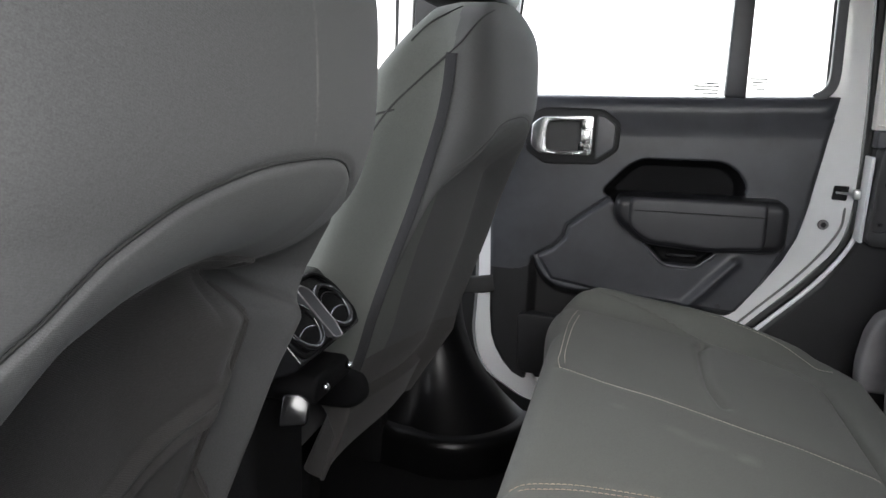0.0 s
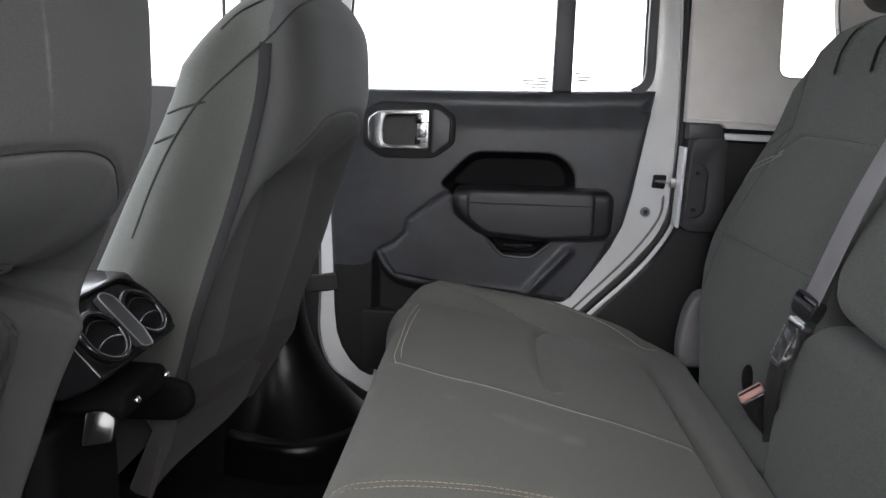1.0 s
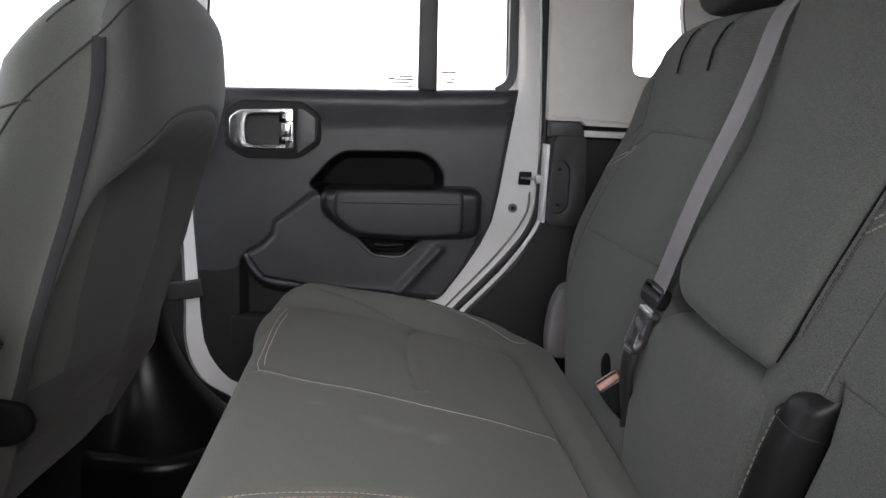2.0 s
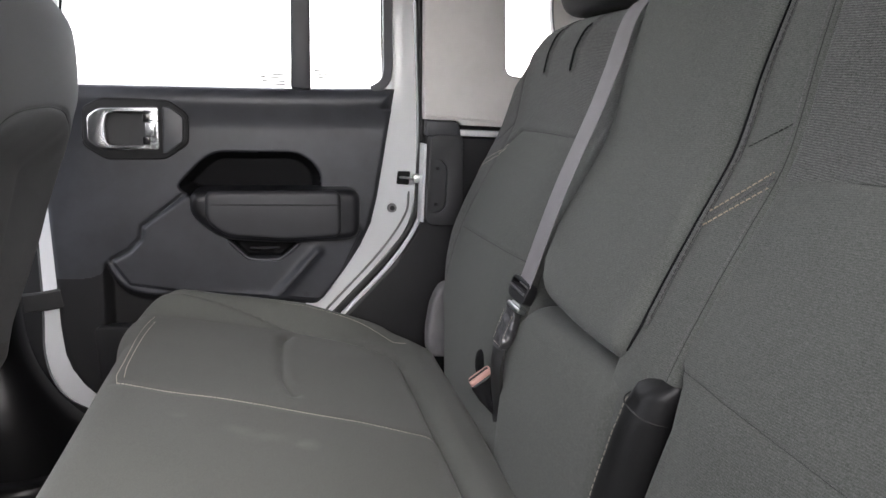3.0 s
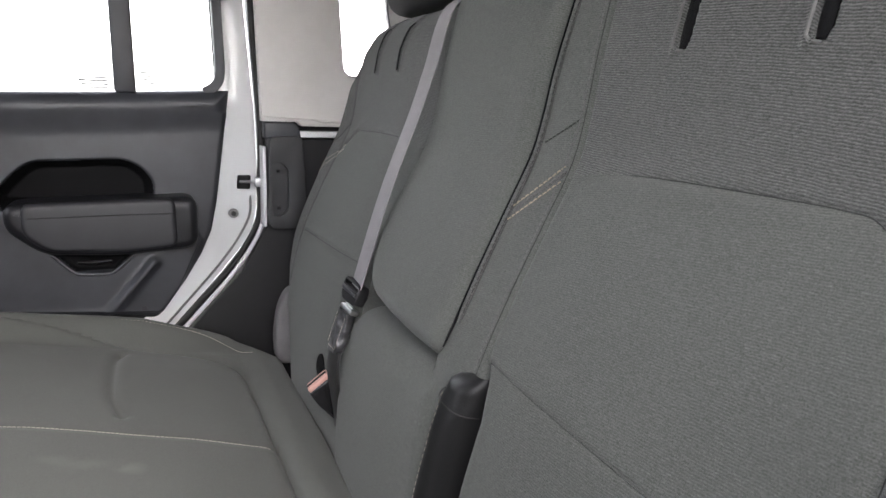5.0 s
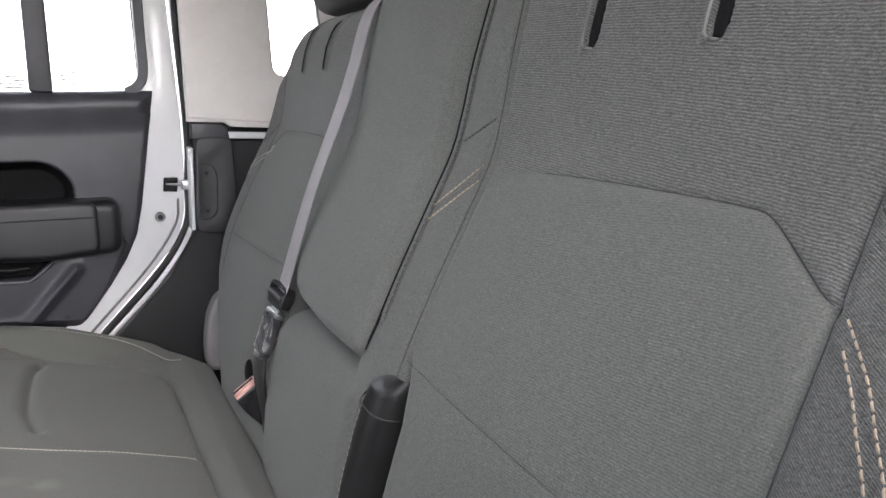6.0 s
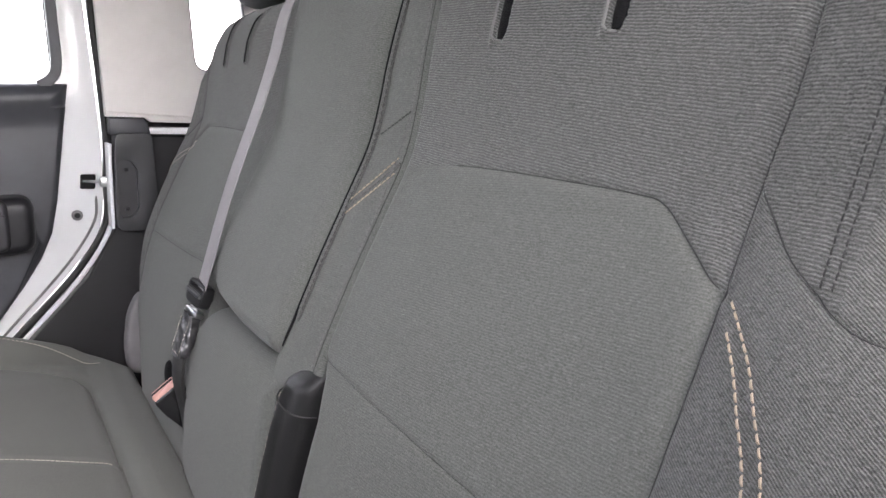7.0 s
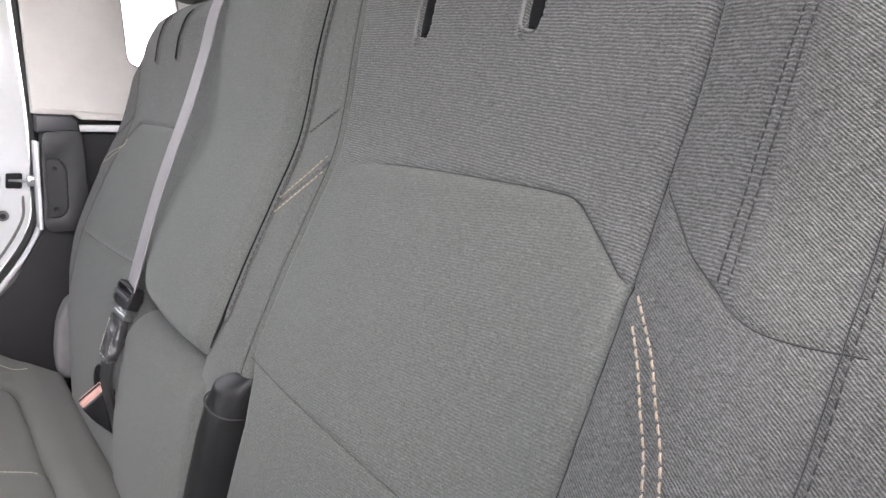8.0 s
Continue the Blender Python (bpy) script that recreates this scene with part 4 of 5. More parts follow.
def backrest(near):
    side_of = (lambda y: y) if near else (lambda y: 2 * MID - y)
    ob = thing("rear_seat_back", (0.46, side_of(0.40), 0.29), "wide dark grey cloth seat back with tan stitching and folded armrest" if near else "dark grey cloth seat back beside the far door with head restraint", "seat back", "rear seat backs")

    def sheet(u, v):
        z = 0.29 + (0.8868 - 0.29) * v
        e = outer_edge(z, near)
        inner = np.interp(z, [0.29, 0.44, 0.50, 0.53, 0.55], [0.545, 0.540, 0.534, 0.541, 0.5475]) if near else 0.605 + 0 * z
        w = e + (inner - e) * np.clip(u, 0, 1)
        k = np.clip(1 - (inner - w) / (0.010 + 0.012 * ease((0.56 - z) / 0.03)), 0, 1) * (1 if near else 0)
        h = np.where(u < 0, -0.12, np.where(u > 1, -0.06, back_h(w, z, near, e) - (0.008 + 0.014 * ease((0.56 - z) / 0.03)) * (1 - np.sqrt(np.clip(1 - k * k, 0, 1)))))
        return back_x(z) - h, side_of(w), z

    n, m = (300, 340) if near else (200, 240)
    us = np.concatenate([[-0.01], np.linspace(0, 1, n), [1.01]])
    v, f = grid(sheet, us, np.linspace(0, 1, m))
    if not near:
        f = f[:, ::-1]
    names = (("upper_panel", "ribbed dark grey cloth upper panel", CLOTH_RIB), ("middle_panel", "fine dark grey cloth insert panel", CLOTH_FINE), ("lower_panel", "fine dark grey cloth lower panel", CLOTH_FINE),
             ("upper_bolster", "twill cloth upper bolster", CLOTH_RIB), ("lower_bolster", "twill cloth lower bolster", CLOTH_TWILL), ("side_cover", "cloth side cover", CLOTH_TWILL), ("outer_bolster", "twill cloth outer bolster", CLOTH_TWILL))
    for k, d in split(v, f, lambda q: back_key(q, side_of)).items():
        name, lab, mat = names[k]
        part(name, d, mat, ob, lab, 0)
    back = [(float(back_x(z)) + 0.055, z) for z in np.linspace(0.30, 0.85, 10)]
    y0, y1 = sorted((side_of(0.22 - (0.05 if near else 0)), side_of(0.553 if near else 0.60)))
    part("back_shell", plate(back + [(x + 0.05, z) for x, z in back[::-1]], y0, y1, "y"), CARPET, ob, "black carpeted rear shell")

    def at(w, z, up=0.0):
        return Vector((float(back_x(z)) - float(back_h(np.array(w), np.array(z), near)) - up, side_of(w), z))

    def thread(pts, mat, lab, r, length, gap):
        line = [at(q.x, q.y, 0.0004) for q in resample([Vector((a, b, 0)) for a, b in pts], 0.004)]
        part("stitching", stitches(line, length, gap, r, (-1, 0, 0.3)), mat, ob, lab)

    def seam(pts, r=0.0007):
        line = [at(q.x, q.y, 0.0002) for q in resample([Vector((a, b, 0)) for a, b in pts], 0.004)]
        part("seam", tube(line, r, 5), THREAD_BLACK, ob)

    for pts in ([q for q in S_PANEL if q[0] < 0.47], S_LOW, S_BOLSTER, [q for q in S_OUT if q[1] < 0.72], [q for q in S_MAIN if 0.45 < q[1] < 0.86]):
        seam(pts, (0.0003 if pts is S_LOW else 0.00045) * (1 if near else 1.6))
    for s in (-0.0027, 0.0027):
        thread([(a + s, b) for a, b in S_CORD], THREAD_BLACK, "black seam stitching", 0.0005, 0.003, 0.0018)
    if near:
        thread([(a - 0.0037 * min(1.0, (0.671 - b) / 0.02), b) for a, b in S_TAN], THREAD, "tan double stitching", 0.0007, 0.0040, 0.0017)
        thread([(a + 0.0035, b - 0.003) for a, b in S_TAN if b < 0.663], THREAD, "tan double stitching", 0.0007, 0.0040, 0.0017)
    else:
        far_tan = curve2([(0.240, 0.684), (0.205, 0.668), (0.172, 0.649), (0.150, 0.622), (0.148, 0.578)])
        thread(far_tan, THREAD_GREY, "pale double stitching", 0.0007, 0.0046, 0.0015)
        thread([(a + 0.004, b - 0.007) for a, b in far_tan], THREAD_GREY, "pale double stitching", 0.0007, 0.0046, 0.0015)
    thread([(a - 0.0035, b) for a, b in S_OUT if b < 0.82], THREAD_BLACK, "black edge stitching", 0.0005, 0.004, 0.002)
    for a, b in SLOTS if near else FAR_SLOTS:
        def along(z, dw=0.0):
            return float(slot_w(a, b, z, near)) + dw
        # black tube fills the shallow slot in place of its deep shade
        part("slot_shade", tube([at(along(z), z, 0.0058 if near else 0.0074) for z in np.linspace(b + 0.003, 0.868, 10)], 0.0052 if near else 0.0064, 12, 0.5, (-1, 0, 0.3)), CARPET, ob, "black slot in the cloth")
        lip = [at(along(z, 0.0082), z, 0.0010) for z in np.linspace(0.868, b + 0.006, 8)]
        lip += [at(a + 0.0078 * math.cos(t), b + 0.006 - 0.0045 * math.sin(t), 0.0012) for t in (0.2, 0.7, 1.2, 1.7)]
        part("slot_piping", tube(smooth_path(lip, 3), 0.0011 if near else 0.0008, 8), PIPING if near else CLOTH_RIB, ob, "grey piping beside the slot")
        part("slot_cord", tube([at(along(z, 0.0042), z, 0.0035) for z in np.linspace(b + 0.001, 0.868, 8)], 0.0013, 6), CLOTH_RIB, ob)
    return ob, at


near_back, _ = backrest(True)
far_back, _ = backrest(False)


# centre section of the wide seat back: strip, folded armrest, lower pad
def pad(name, w_of_z0, w_of_z1, z0, z1, proud, r, mat, parent, label, n=90, m=110, lean=0.0, far_edge=1.0):
    """A rounded pad on the seat-back profile between two side lines."""
    def sheet(u, v):
        zz = z0 + (z1 - z0) * np.clip(v, 0, 1)
        a, b = np.interp(zz, *w_of_z0), np.interp(zz, *w_of_z1)
        y = a + (b - a) * np.clip(u, 0, 1)
        zc = zz + lean * (y - a) * (1 - np.clip(v, 0, 1))
        d = np.minimum(np.minimum(y - a, (b - y) * far_edge), np.minimum(zz - z0, z1 - zz))
        k = np.clip(1 - d / r, 0, 1)
        h = proud - r * (1 - np.sqrt(np.clip(1 - k * k, 0, 1))) + 0.004 * np.sin(np.clip(u, 0, 1) * math.pi)
        h = np.where((u < 0) | (u > 1) | (v < 0) | (v > 1), -0.03, h)
        return back_x(zc) - h, y, zc
    us = np.concatenate([[-0.01], np.linspace(0, 1, n), [1.01]])
    vs = np.concatenate([[-0.01], np.linspace(0, 1, m), [1.01]])
    return part(name, grid(sheet, us, vs), mat, parent, label, 0)


ARM_Z, ARM_W = [0.519, 0.526, 0.535, 0.56, 0.62, 0.70, 0.78, 0.90], [0.634, 0.622, 0.615, 0.611, 0.612, 0.614, 0.608, 0.590]     # near edge of the armrest
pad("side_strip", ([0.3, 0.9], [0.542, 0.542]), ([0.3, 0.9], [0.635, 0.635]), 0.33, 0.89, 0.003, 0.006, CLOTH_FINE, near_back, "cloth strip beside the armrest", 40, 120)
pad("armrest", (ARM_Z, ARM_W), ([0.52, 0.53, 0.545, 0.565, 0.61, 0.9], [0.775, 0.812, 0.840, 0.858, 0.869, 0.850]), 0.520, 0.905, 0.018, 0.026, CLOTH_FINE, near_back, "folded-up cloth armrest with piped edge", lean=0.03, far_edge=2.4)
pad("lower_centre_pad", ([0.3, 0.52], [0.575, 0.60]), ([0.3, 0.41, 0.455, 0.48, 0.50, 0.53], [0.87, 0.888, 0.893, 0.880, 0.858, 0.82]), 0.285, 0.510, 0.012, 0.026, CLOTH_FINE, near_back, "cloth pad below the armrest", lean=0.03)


def strip_at(y, z, up=0.0):
    return Vector((float(back_x(z)) - up, y, z))


# black cord laid along the armrest edge to stand in for the gap's shade
part("gap_shade", tube([strip_at(float(np.interp(z, ARM_Z, ARM_W)) - 0.0005, z, 0.0095) for z in np.linspace(0.535, 0.885, 30)], 0.0014, 6), CARPET, near_back, "dark gap along the armrest")
part("edge_seam", tube([strip_at(0.5475, z, 0.0056) for z in np.linspace(0.53, 0.885, 30)], 0.0004, 6), THREAD_BLACK, near_back, "dark seam beside the strip")
part("piping", tube([strip_at(float(np.interp(z, ARM_Z, ARM_W)) - 0.0048, z, 0.008) for z in np.linspace(0.56, 0.88, 30)], 0.0028, 8), CLOTH_TWILL, near_back, "piped armrest seam")
part("piping_stitching", stitches([strip_at(float(np.interp(z, ARM_Z, ARM_W)) - 0.0080, z, 0.0092) for z in np.linspace(0.57, 0.88, 60)], 0.004, 0.0025, 0.0006, (-1, -0.3, 0.2)), THREAD_BLACK, near_back)
part("strip_stitching", stitches([strip_at(y, z, 0.0072) for y, z in ((0.5505, 0.535), (0.5500, 0.60), (0.5500, 0.671), (0.5510, 0.74), (0.5520, 0.86))], 0.0030, 0.0022, 0.0006, (-1, 0, 0.2)), PIPING, near_back, "grey whip stitching along the strip")
for a, b, mat in (((0.607, 0.667), (0.550, 0.711), THREAD), ((0.605, 0.655), (0.549, 0.697), THREAD), ((0.599, 0.726), (0.549, 0.749), THREAD_BLACK)):
    line = [strip_at(a[0] + (b[0] - a[0]) * t, a[1] + (b[1] - a[1]) * t, 0.0074) for t in np.linspace(0, 1, 16)]
    part("cross_stitching", stitches(line, 0.0046, 0.0014, 0.0008, (-1, 0, 0.2)), mat, near_back, "tan cross stitching" if mat is THREAD else "dark cross stitching")
part("cross_fold", tube([strip_at(0.606 - 0.056 * t, 0.661 + 0.043 * t, 0.0064) for t in np.linspace(0, 1, 10)], 0.002, 6), CLOTH_TWILL, near_back)


# black leather sleeve below the strip
def sleeve(u, v):
    z = 0.29 + 0.241 * v
    r = np.interp(v, [0, 0.5, 0.85, 0.97, 1.0], [0.032, 0.030, 0.027, 0.0235, 0.016])
    a = math.pi * u
    px, py = np.sin(a) ** 0.75, np.sign(np.cos(a)) * np.abs(np.cos(a)) ** 0.75
    pleat = 0.0004 * np.sin(v * 40 + 9 * u) * ease((v - 0.55) / 0.3)
    return back_x(z) + 0.010 - 0.030 * px * np.interp(v, [0, 0.88, 0.96, 1.0], [1, 1, 0.93, 0.5]) + pleat, 0.5335 + 0.007 * (1 - v) + r - r * py, z


leather = part("leather_sleeve", grid(sleeve, np.linspace(0, 1, 31), np.linspace(0, 1, 50)), VINYL, near_back, "black leather sleeve with whip stitching", 0)
for u0 in (0.74,):
    line = []
    for v in np.linspace(0.02, 0.9, 60):
        x, y, z = sleeve(np.array(u0), np.array(v))
        line.append(Vector((float(x) - 0.0006, float(y), float(z))))
    part("sleeve_stitching", stitches(line, 0.0036, 0.0034, 0.0009, (-1, 0.6, 0)), THREAD_GREY, leather)
ring = [sleeve(np.array(u), np.array(0.86)) for u in np.linspace(0.05, 0.95, 16)]
part("sleeve_seam", tube([(float(x) + 0.0002, float(y), float(z) + 0.012 * k / 16) for k, (x, y, z) in enumerate(ring)], 0.0008, 6), THREAD_BLACK, leather)

# head restraint above the armrest side of the far seat
part("head_restraint", box(0.585, 0.69, 0.885, 1.150, 0.885, 1.06, 0.032, 5), VINYL, far_back, "black vinyl head restraint")
for y in (0.98, 1.06):
    part("post", tube([(0.64, y, 0.84), (0.64, y, 0.92)], 0.006), STEEL, far_back)

# ---- seat belt and buckles ----
belt = thing("seat_belt", (0.46, 0.885, 0.46), "grey centre seat belt hanging over the seat back", "seat belt")
BELT = smooth_path([(0.625, 0.868, 0.897), (0.582, 0.868, 0.870), (0.560, 0.870, 0.80), (0.542, 0.872, 0.744), (0.506, 0.875, 0.645), (0.471, 0.876, 0.528)], 8)
part("webbing", strip(BELT, (0.06, 0.99, 0.0), 0.047, 0.0016), WEBBING, belt, "grey woven webbing")
E_T = Vector((-0.12, 0.985, 0.10)).normalized()


def on_frame(c, ex, ez, loop, lo, hi, bevel=0.002, holes=()):
    """A rounded plate in a tilted frame: ex across, ez down its length, between two depths."""
    ex, ez = Vector(ex).normalized(), Vector(ez).normalized()
    m = Matrix((ex, ez.cross(ex), ez)).transposed().to_4x4()
    m.translation = Vector(c)
    bm = plate(loop, lo, hi, "y", holes, bevel)
    bmesh.ops.transform(bm, matrix=m, verts=bm.verts)
    return bm


E_D = (Vector((0.484, 0.880, 0.552)) - Vector((0.463, 0.873, 0.497))).normalized()
TC = Vector((0.469, 0.876, 0.522))
part("tongue_housing", on_frame(TC, E_T, E_D, rounded([(-0.025, 0.008), (-0.021, 0.0135), (0.021, 0.0135), (0.025, 0.008), (0.022, -0.011), (0.014, -0.014), (-0.014, -0.014), (-0.022, -0.011)], 0.004), -0.007, 0.007, 0.003,
                                [rounded([(-0.0205, 0.0045), (0.0205, 0.0045), (0.0205, 0.0095), (-0.0205, 0.0095)], 0.002)]), TRIM_DARK, belt, "black plastic belt tongue")
part("tongue_bar", on_frame(TC, E_T, E_D, rounded([(-0.021, -0.003), (0.021, -0.003), (0.021, 0.0025), (-0.021, 0.0025)], 0.002), -0.010, 0.010, 0.002), PAD, belt)
part("tongue_plate", on_frame(TC, E_T, E_D, rounded([(-0.012, -0.017), (0.012, -0.017), (0.012, -0.046), (-0.012, -0.046)], 0.002), -0.002, 0.002, 0.0006), STEEL, belt, "bright steel tongue plate")
part("buckle_collar", on_frame(TC, E_T, E_D, rounded([(-0.019, -0.019), (0.015, -0.019), (0.017, -0.026), (-0.017, -0.026)], 0.003), -0.006, 0.006, 0.002), STEEL, belt, "scuffed bright buckle mouth")
BUCKLE_AT = TC - E_D * 0.026


def buckle_sleeve(u, v):
    """A crumpled sleeve round the buckle stalk: a flattened tube with dents."""
    a = 2 * math.pi * u
    side = E_D.cross(E_T).normalized()
    wide = np.interp(v, [0, 0.1, 0.5, 0.85, 1.0], [0.0135, 0.0160, 0.0155, 0.0145, 0.0105])
    dent = 0.0015 * np.sin(v * 13 + 4 * np.cos(a)) * np.sin(a * 2 + v * 5)
    c, q = np.sign(np.cos(a)) * np.abs(np.cos(a)) ** 0.6 * (wide + dent), np.sign(np.sin(a)) * np.abs(np.sin(a)) ** 0.6 * (0.0072 + dent)
    d = -0.052 * v
    return tuple(BUCKLE_AT[i] + E_T[i] * c + side[i] * q + E_D[i] * d for i in range(3))


part("buckle", grid(buckle_sleeve, np.linspace(0, 1, 49), np.linspace(0, 1, 40)), CRINKLE, belt, "crumpled black buckle sleeve", 0)
way = E_D.cross(E_T).normalized()
way = way if way.x < 0 else -way
for k in (-1, 1):
    part("sleeve_stitching", stitches([BUCKLE_AT - E_D * 0.006 + E_T * 0.0125 * k + way * 0.0078, BUCKLE_AT - E_D * 0.048 + E_T * 0.0115 * k + way * 0.0078], 0.003, 0.002, 0.00035, tuple(way)), THREAD_GREY, belt)
part("sleeve_stitching", stitches([BUCKLE_AT - E_D * 0.047 - E_T * 0.0115 + way * 0.0078, BUCKLE_AT - E_D * 0.047 + E_T * 0.0115 + way * 0.0078], 0.003, 0.0012, 0.0004, tuple(way)), THREAD_GREY, belt)
LOW = BUCKLE_AT - E_D * 0.050
part("buckle_strap", strip(smooth_path([LOW, LOW + Vector((-0.003, 0.0, -0.03)), (0.449, 0.883, 0.37), (0.456, 0.888, 0.32), (0.472, 0.89, 0.27)], 5), E_T, 0.030, 0.006), RUBBER, belt, "black buckle strap")

red = thing("seat_belt_buckle", (0.42, 0.905, 0.32), "black buckle with faded red release button", "buckle")
E_R = Vector((0.76, -0.1, 0.62)).normalized()
E_L = Vector((-0.64, 0.05, 0.77)).normalized()
E_L = (E_L - E_R * E_L.dot(E_R)).normalized()
RC = Vector((0.432, 0.906, 0.394))
part("housing", on_frame(RC, E_R, E_L, rounded([(-0.018, 0.002), (0.018, 0.002), (0.020, -0.02), (0.016, -0.066), (-0.016, -0.066), (-0.020, -0.02)], 0.005), -0.011, 0.011, 0.004), GLOSS, red)
part("button", on_frame(RC, E_R, E_L, rounded([(-0.0165, -0.004), (-0.0165, 0.008), (0.0165, 0.008), (0.0165, -0.004)], 0.004), -0.009, 0.009, 0.003), RED, red, "faded red release button")
part("button_slot", on_frame(RC, E_R, E_L, rounded([(-0.015, 0.0065), (-0.015, 0.0092), (0.015, 0.0092), (0.015, 0.0065)], 0.001), -0.0035, 0.0, 0.0004), TRIM_DARK, red)
# solid black lump in place of the shade in the buckle opening
bm = bmesh.new()
bmesh.ops.create_uvsphere(bm, u_segments=24, v_segments=12, radius=1.0, matrix=Matrix.Translation((0.452, 0.978, 0.385)) @ Matrix.Rotation(radians(-25), 4, "X") @ Matrix.Diagonal((0.008, 0.016, 0.022, 1.0)))
part("pocket_shade", bm, CARPET, far_back, "dark buckle opening in the seat")

# ---- front seats ----
ZB = [0.16, 0.24, 0.30, 0.40, 0.51, 0.60, 0.69, 0.74, 0.82, 0.86, 0.91]
XB = [-0.372, -0.338, -0.308, -0.268, -0.225, -0.190, -0.157, -0.146, -0.150, -0.165, -0.20]
BP = smooth_path([(x, 0, z) for x, z in zip(XB, ZB)], 10)
XB, ZB = [q.x for q in BP], [q.z for q in BP]
SEAM_TOP = curve2([(0.54, 0.650), (0.480, 0.685), (0.459, 0.700), (0.435, 0.709), (0.400, 0.7145), (0.336, 0.717), (0.297, 0.714), (0.263, 0.708), (0.238, 0.699), (0.217, 0.689), (0.195, 0.672), (0.175, 0.656), (0.15, 0.62), (0.13, 0.56)])
POCKET = curve2([(0.484, 0.606), (0.470, 0.624), (0.430, 0.638), (0.335, 0.650), (0.283, 0.649), (0.251, 0.633), (0.212, 0.610), (0.175, 0.57), (0.155, 0.50), (0.165, 0.38), (0.28, 0.34), (0.494, 0.35), (0.504, 0.44), (0.508, 0.52), (0.500, 0.575), (0.484, 0.606)], 5)[:-1]


def front_dims(z):
    xb = np.interp(z, ZB, XB)
    half = 0.214 * np.sqrt(np.clip(1 - np.clip((z - 0.78) / 0.1005, 0, 1) ** 3.6, 0.0, 1)) * np.interp(z, [0.24, 0.45, 0.6], [0.88, 0.97, 1.0])
    deep = np.interp(z, [0.16, 0.24, 0.30, 0.36, 0.50, 0.64, 0.72, 0.77, 0.806, 0.835, 0.86, 0.873, 0.880], [0.006, 0.014, 0.045, 0.088, 0.102, 0.094, 0.087, 0.078, 0.062, 0.049, 0.037, 0.022, 0.002])
    return xb, half, deep


WC = 0.338


def front_sheet(u, v, side_of, full=1.0):
    z = 0.16 + (0.8799 - 0.16) * v
    xb, half, deep = front_dims(z)
    a = 2 * math.pi * u
    c, s = np.cos(a), np.sin(a)
    n = 2 / 4.8
    px, pw = np.sign(c) * np.abs(c) ** n, np.sign(s) * np.abs(s) ** n
    w = WC + half * pw + (0.0 if full > 0.9 else 0.048) * ease((deep - deep * px - 0.045) / 0.09) * np.clip(pw, 0, 1)
    x = xb - deep + deep * px + (np.interp(z, [0.16, 0.30, 0.50, 0.62, 0.70], [0.010, 0.040, 0.026, 0.008, 0.0]) + (0.0 if full > 0.9 else 0.014)) * ease((0.46 - w) / 0.25)
    rear = ease((px - 0.55) / 0.4)
    d = np.interp(w, [p for p, q in SEAM_TOP][::-1], [q for p, q in SEAM_TOP][::-1]) - z
    edge = np.interp(z, [0.36, 0.44, 0.52, 0.575, 0.622, 0.66], [0.498, 0.506, 0.510, 0.504, 0.482, 0.46])
    tubular = ease((w - edge) / 0.018)
    keep = (1 - ease((w - 0.524) / 0.028)) * (1 - ease((0.225 - w) / 0.09))
    if full > 0.9:
        top = [(a, b) for a, b in SEAM_TOP if a < 0.455]
        dr = np.interp(w, [a for a, b in top][::-1] + [0.552], [b for a, b in top][::-1] + [0.690]) - z
        thick = 0.076 + 0.008 * ease((w - 0.41) / 0.06)
        q = np.clip(dr / thick, 0, 1)
        dent = -0.104 * (1 - np.sqrt(np.clip(1 - q * q, 0, 1))) + 0.030 * tubular * ease((dr - thick - 0.004) / 0.030) + (0.052 * ease((w - 0.36) / 0.13) + 0.030 * (1 - ease((w - 0.36) / 0.10)) * ease((0.60 - z) / 0.14)) * ease((dr - thick - 0.002) / 0.045)
        dent = dent + 0.022 * np.exp(-((w - edge - 0.026) / 0.016) ** 2) * ease((dr - thick - 0.006) / 0.03)
    else:
        dent = -0.056 * ease(d / 0.085)
    dent = dent * keep - 0.003 * groove(d, 0.003)
    slack = 1.0 if full > 0.9 else 0.0
    dent = dent + 0.010 * slack * ease((d - 0.074) / 0.008) * ease((inside(w, z, POCKET) + 0.003) / 0.006) * (1 - ease((w - 0.460) / 0.035) * ease((0.622 - z) / 0.02))
    for lo, hi, up in (((0.20, 0.432), (0.495, 0.518), 0.009), ((0.20, 0.414), (0.495, 0.498), 0.009)):      # slack folds across the pocket
        dent = dent + up * slack * groove(dist_line(w, z, [lo, hi]), 0.008)
    dent = dent + 0.010 * np.cos(np.clip((w - WC) / 0.21, -1, 1) * math.pi / 2)
    return x + rear * dent, side_of(w), z


def rear_point(w, z, side_of, full, up=0.0):
    """A point on the seat's rear face."""
    half = float(front_dims(np.array(z))[1])
    t = max(-0.9995, min(0.9995, (w - WC) / half))
    u = math.asin(math.copysign(abs(t) ** 2.4, t)) / (2 * math.pi)
    x, y, zz = front_sheet(np.array(u), np.array((z - 0.16) / 0.7199), side_of, full)
    return Vector((float(x) + up, float(y), float(zz)))


def side_point(x_off, z, side_of, up=0.0008, wide=0.0):
    """A point on the seat's inner flank, x_off ahead of its rear face."""
    xb, half, deep = front_dims(np.array(z))
    t = min(abs((deep - x_off) / deep), 0.999)
    return Vector((float(xb - x_off), side_of(float(WC + half * (1 - t ** 4.8) ** (1 / 4.8)) + wide * float(ease(np.array((x_off - 0.045) / 0.09))) + up), z))


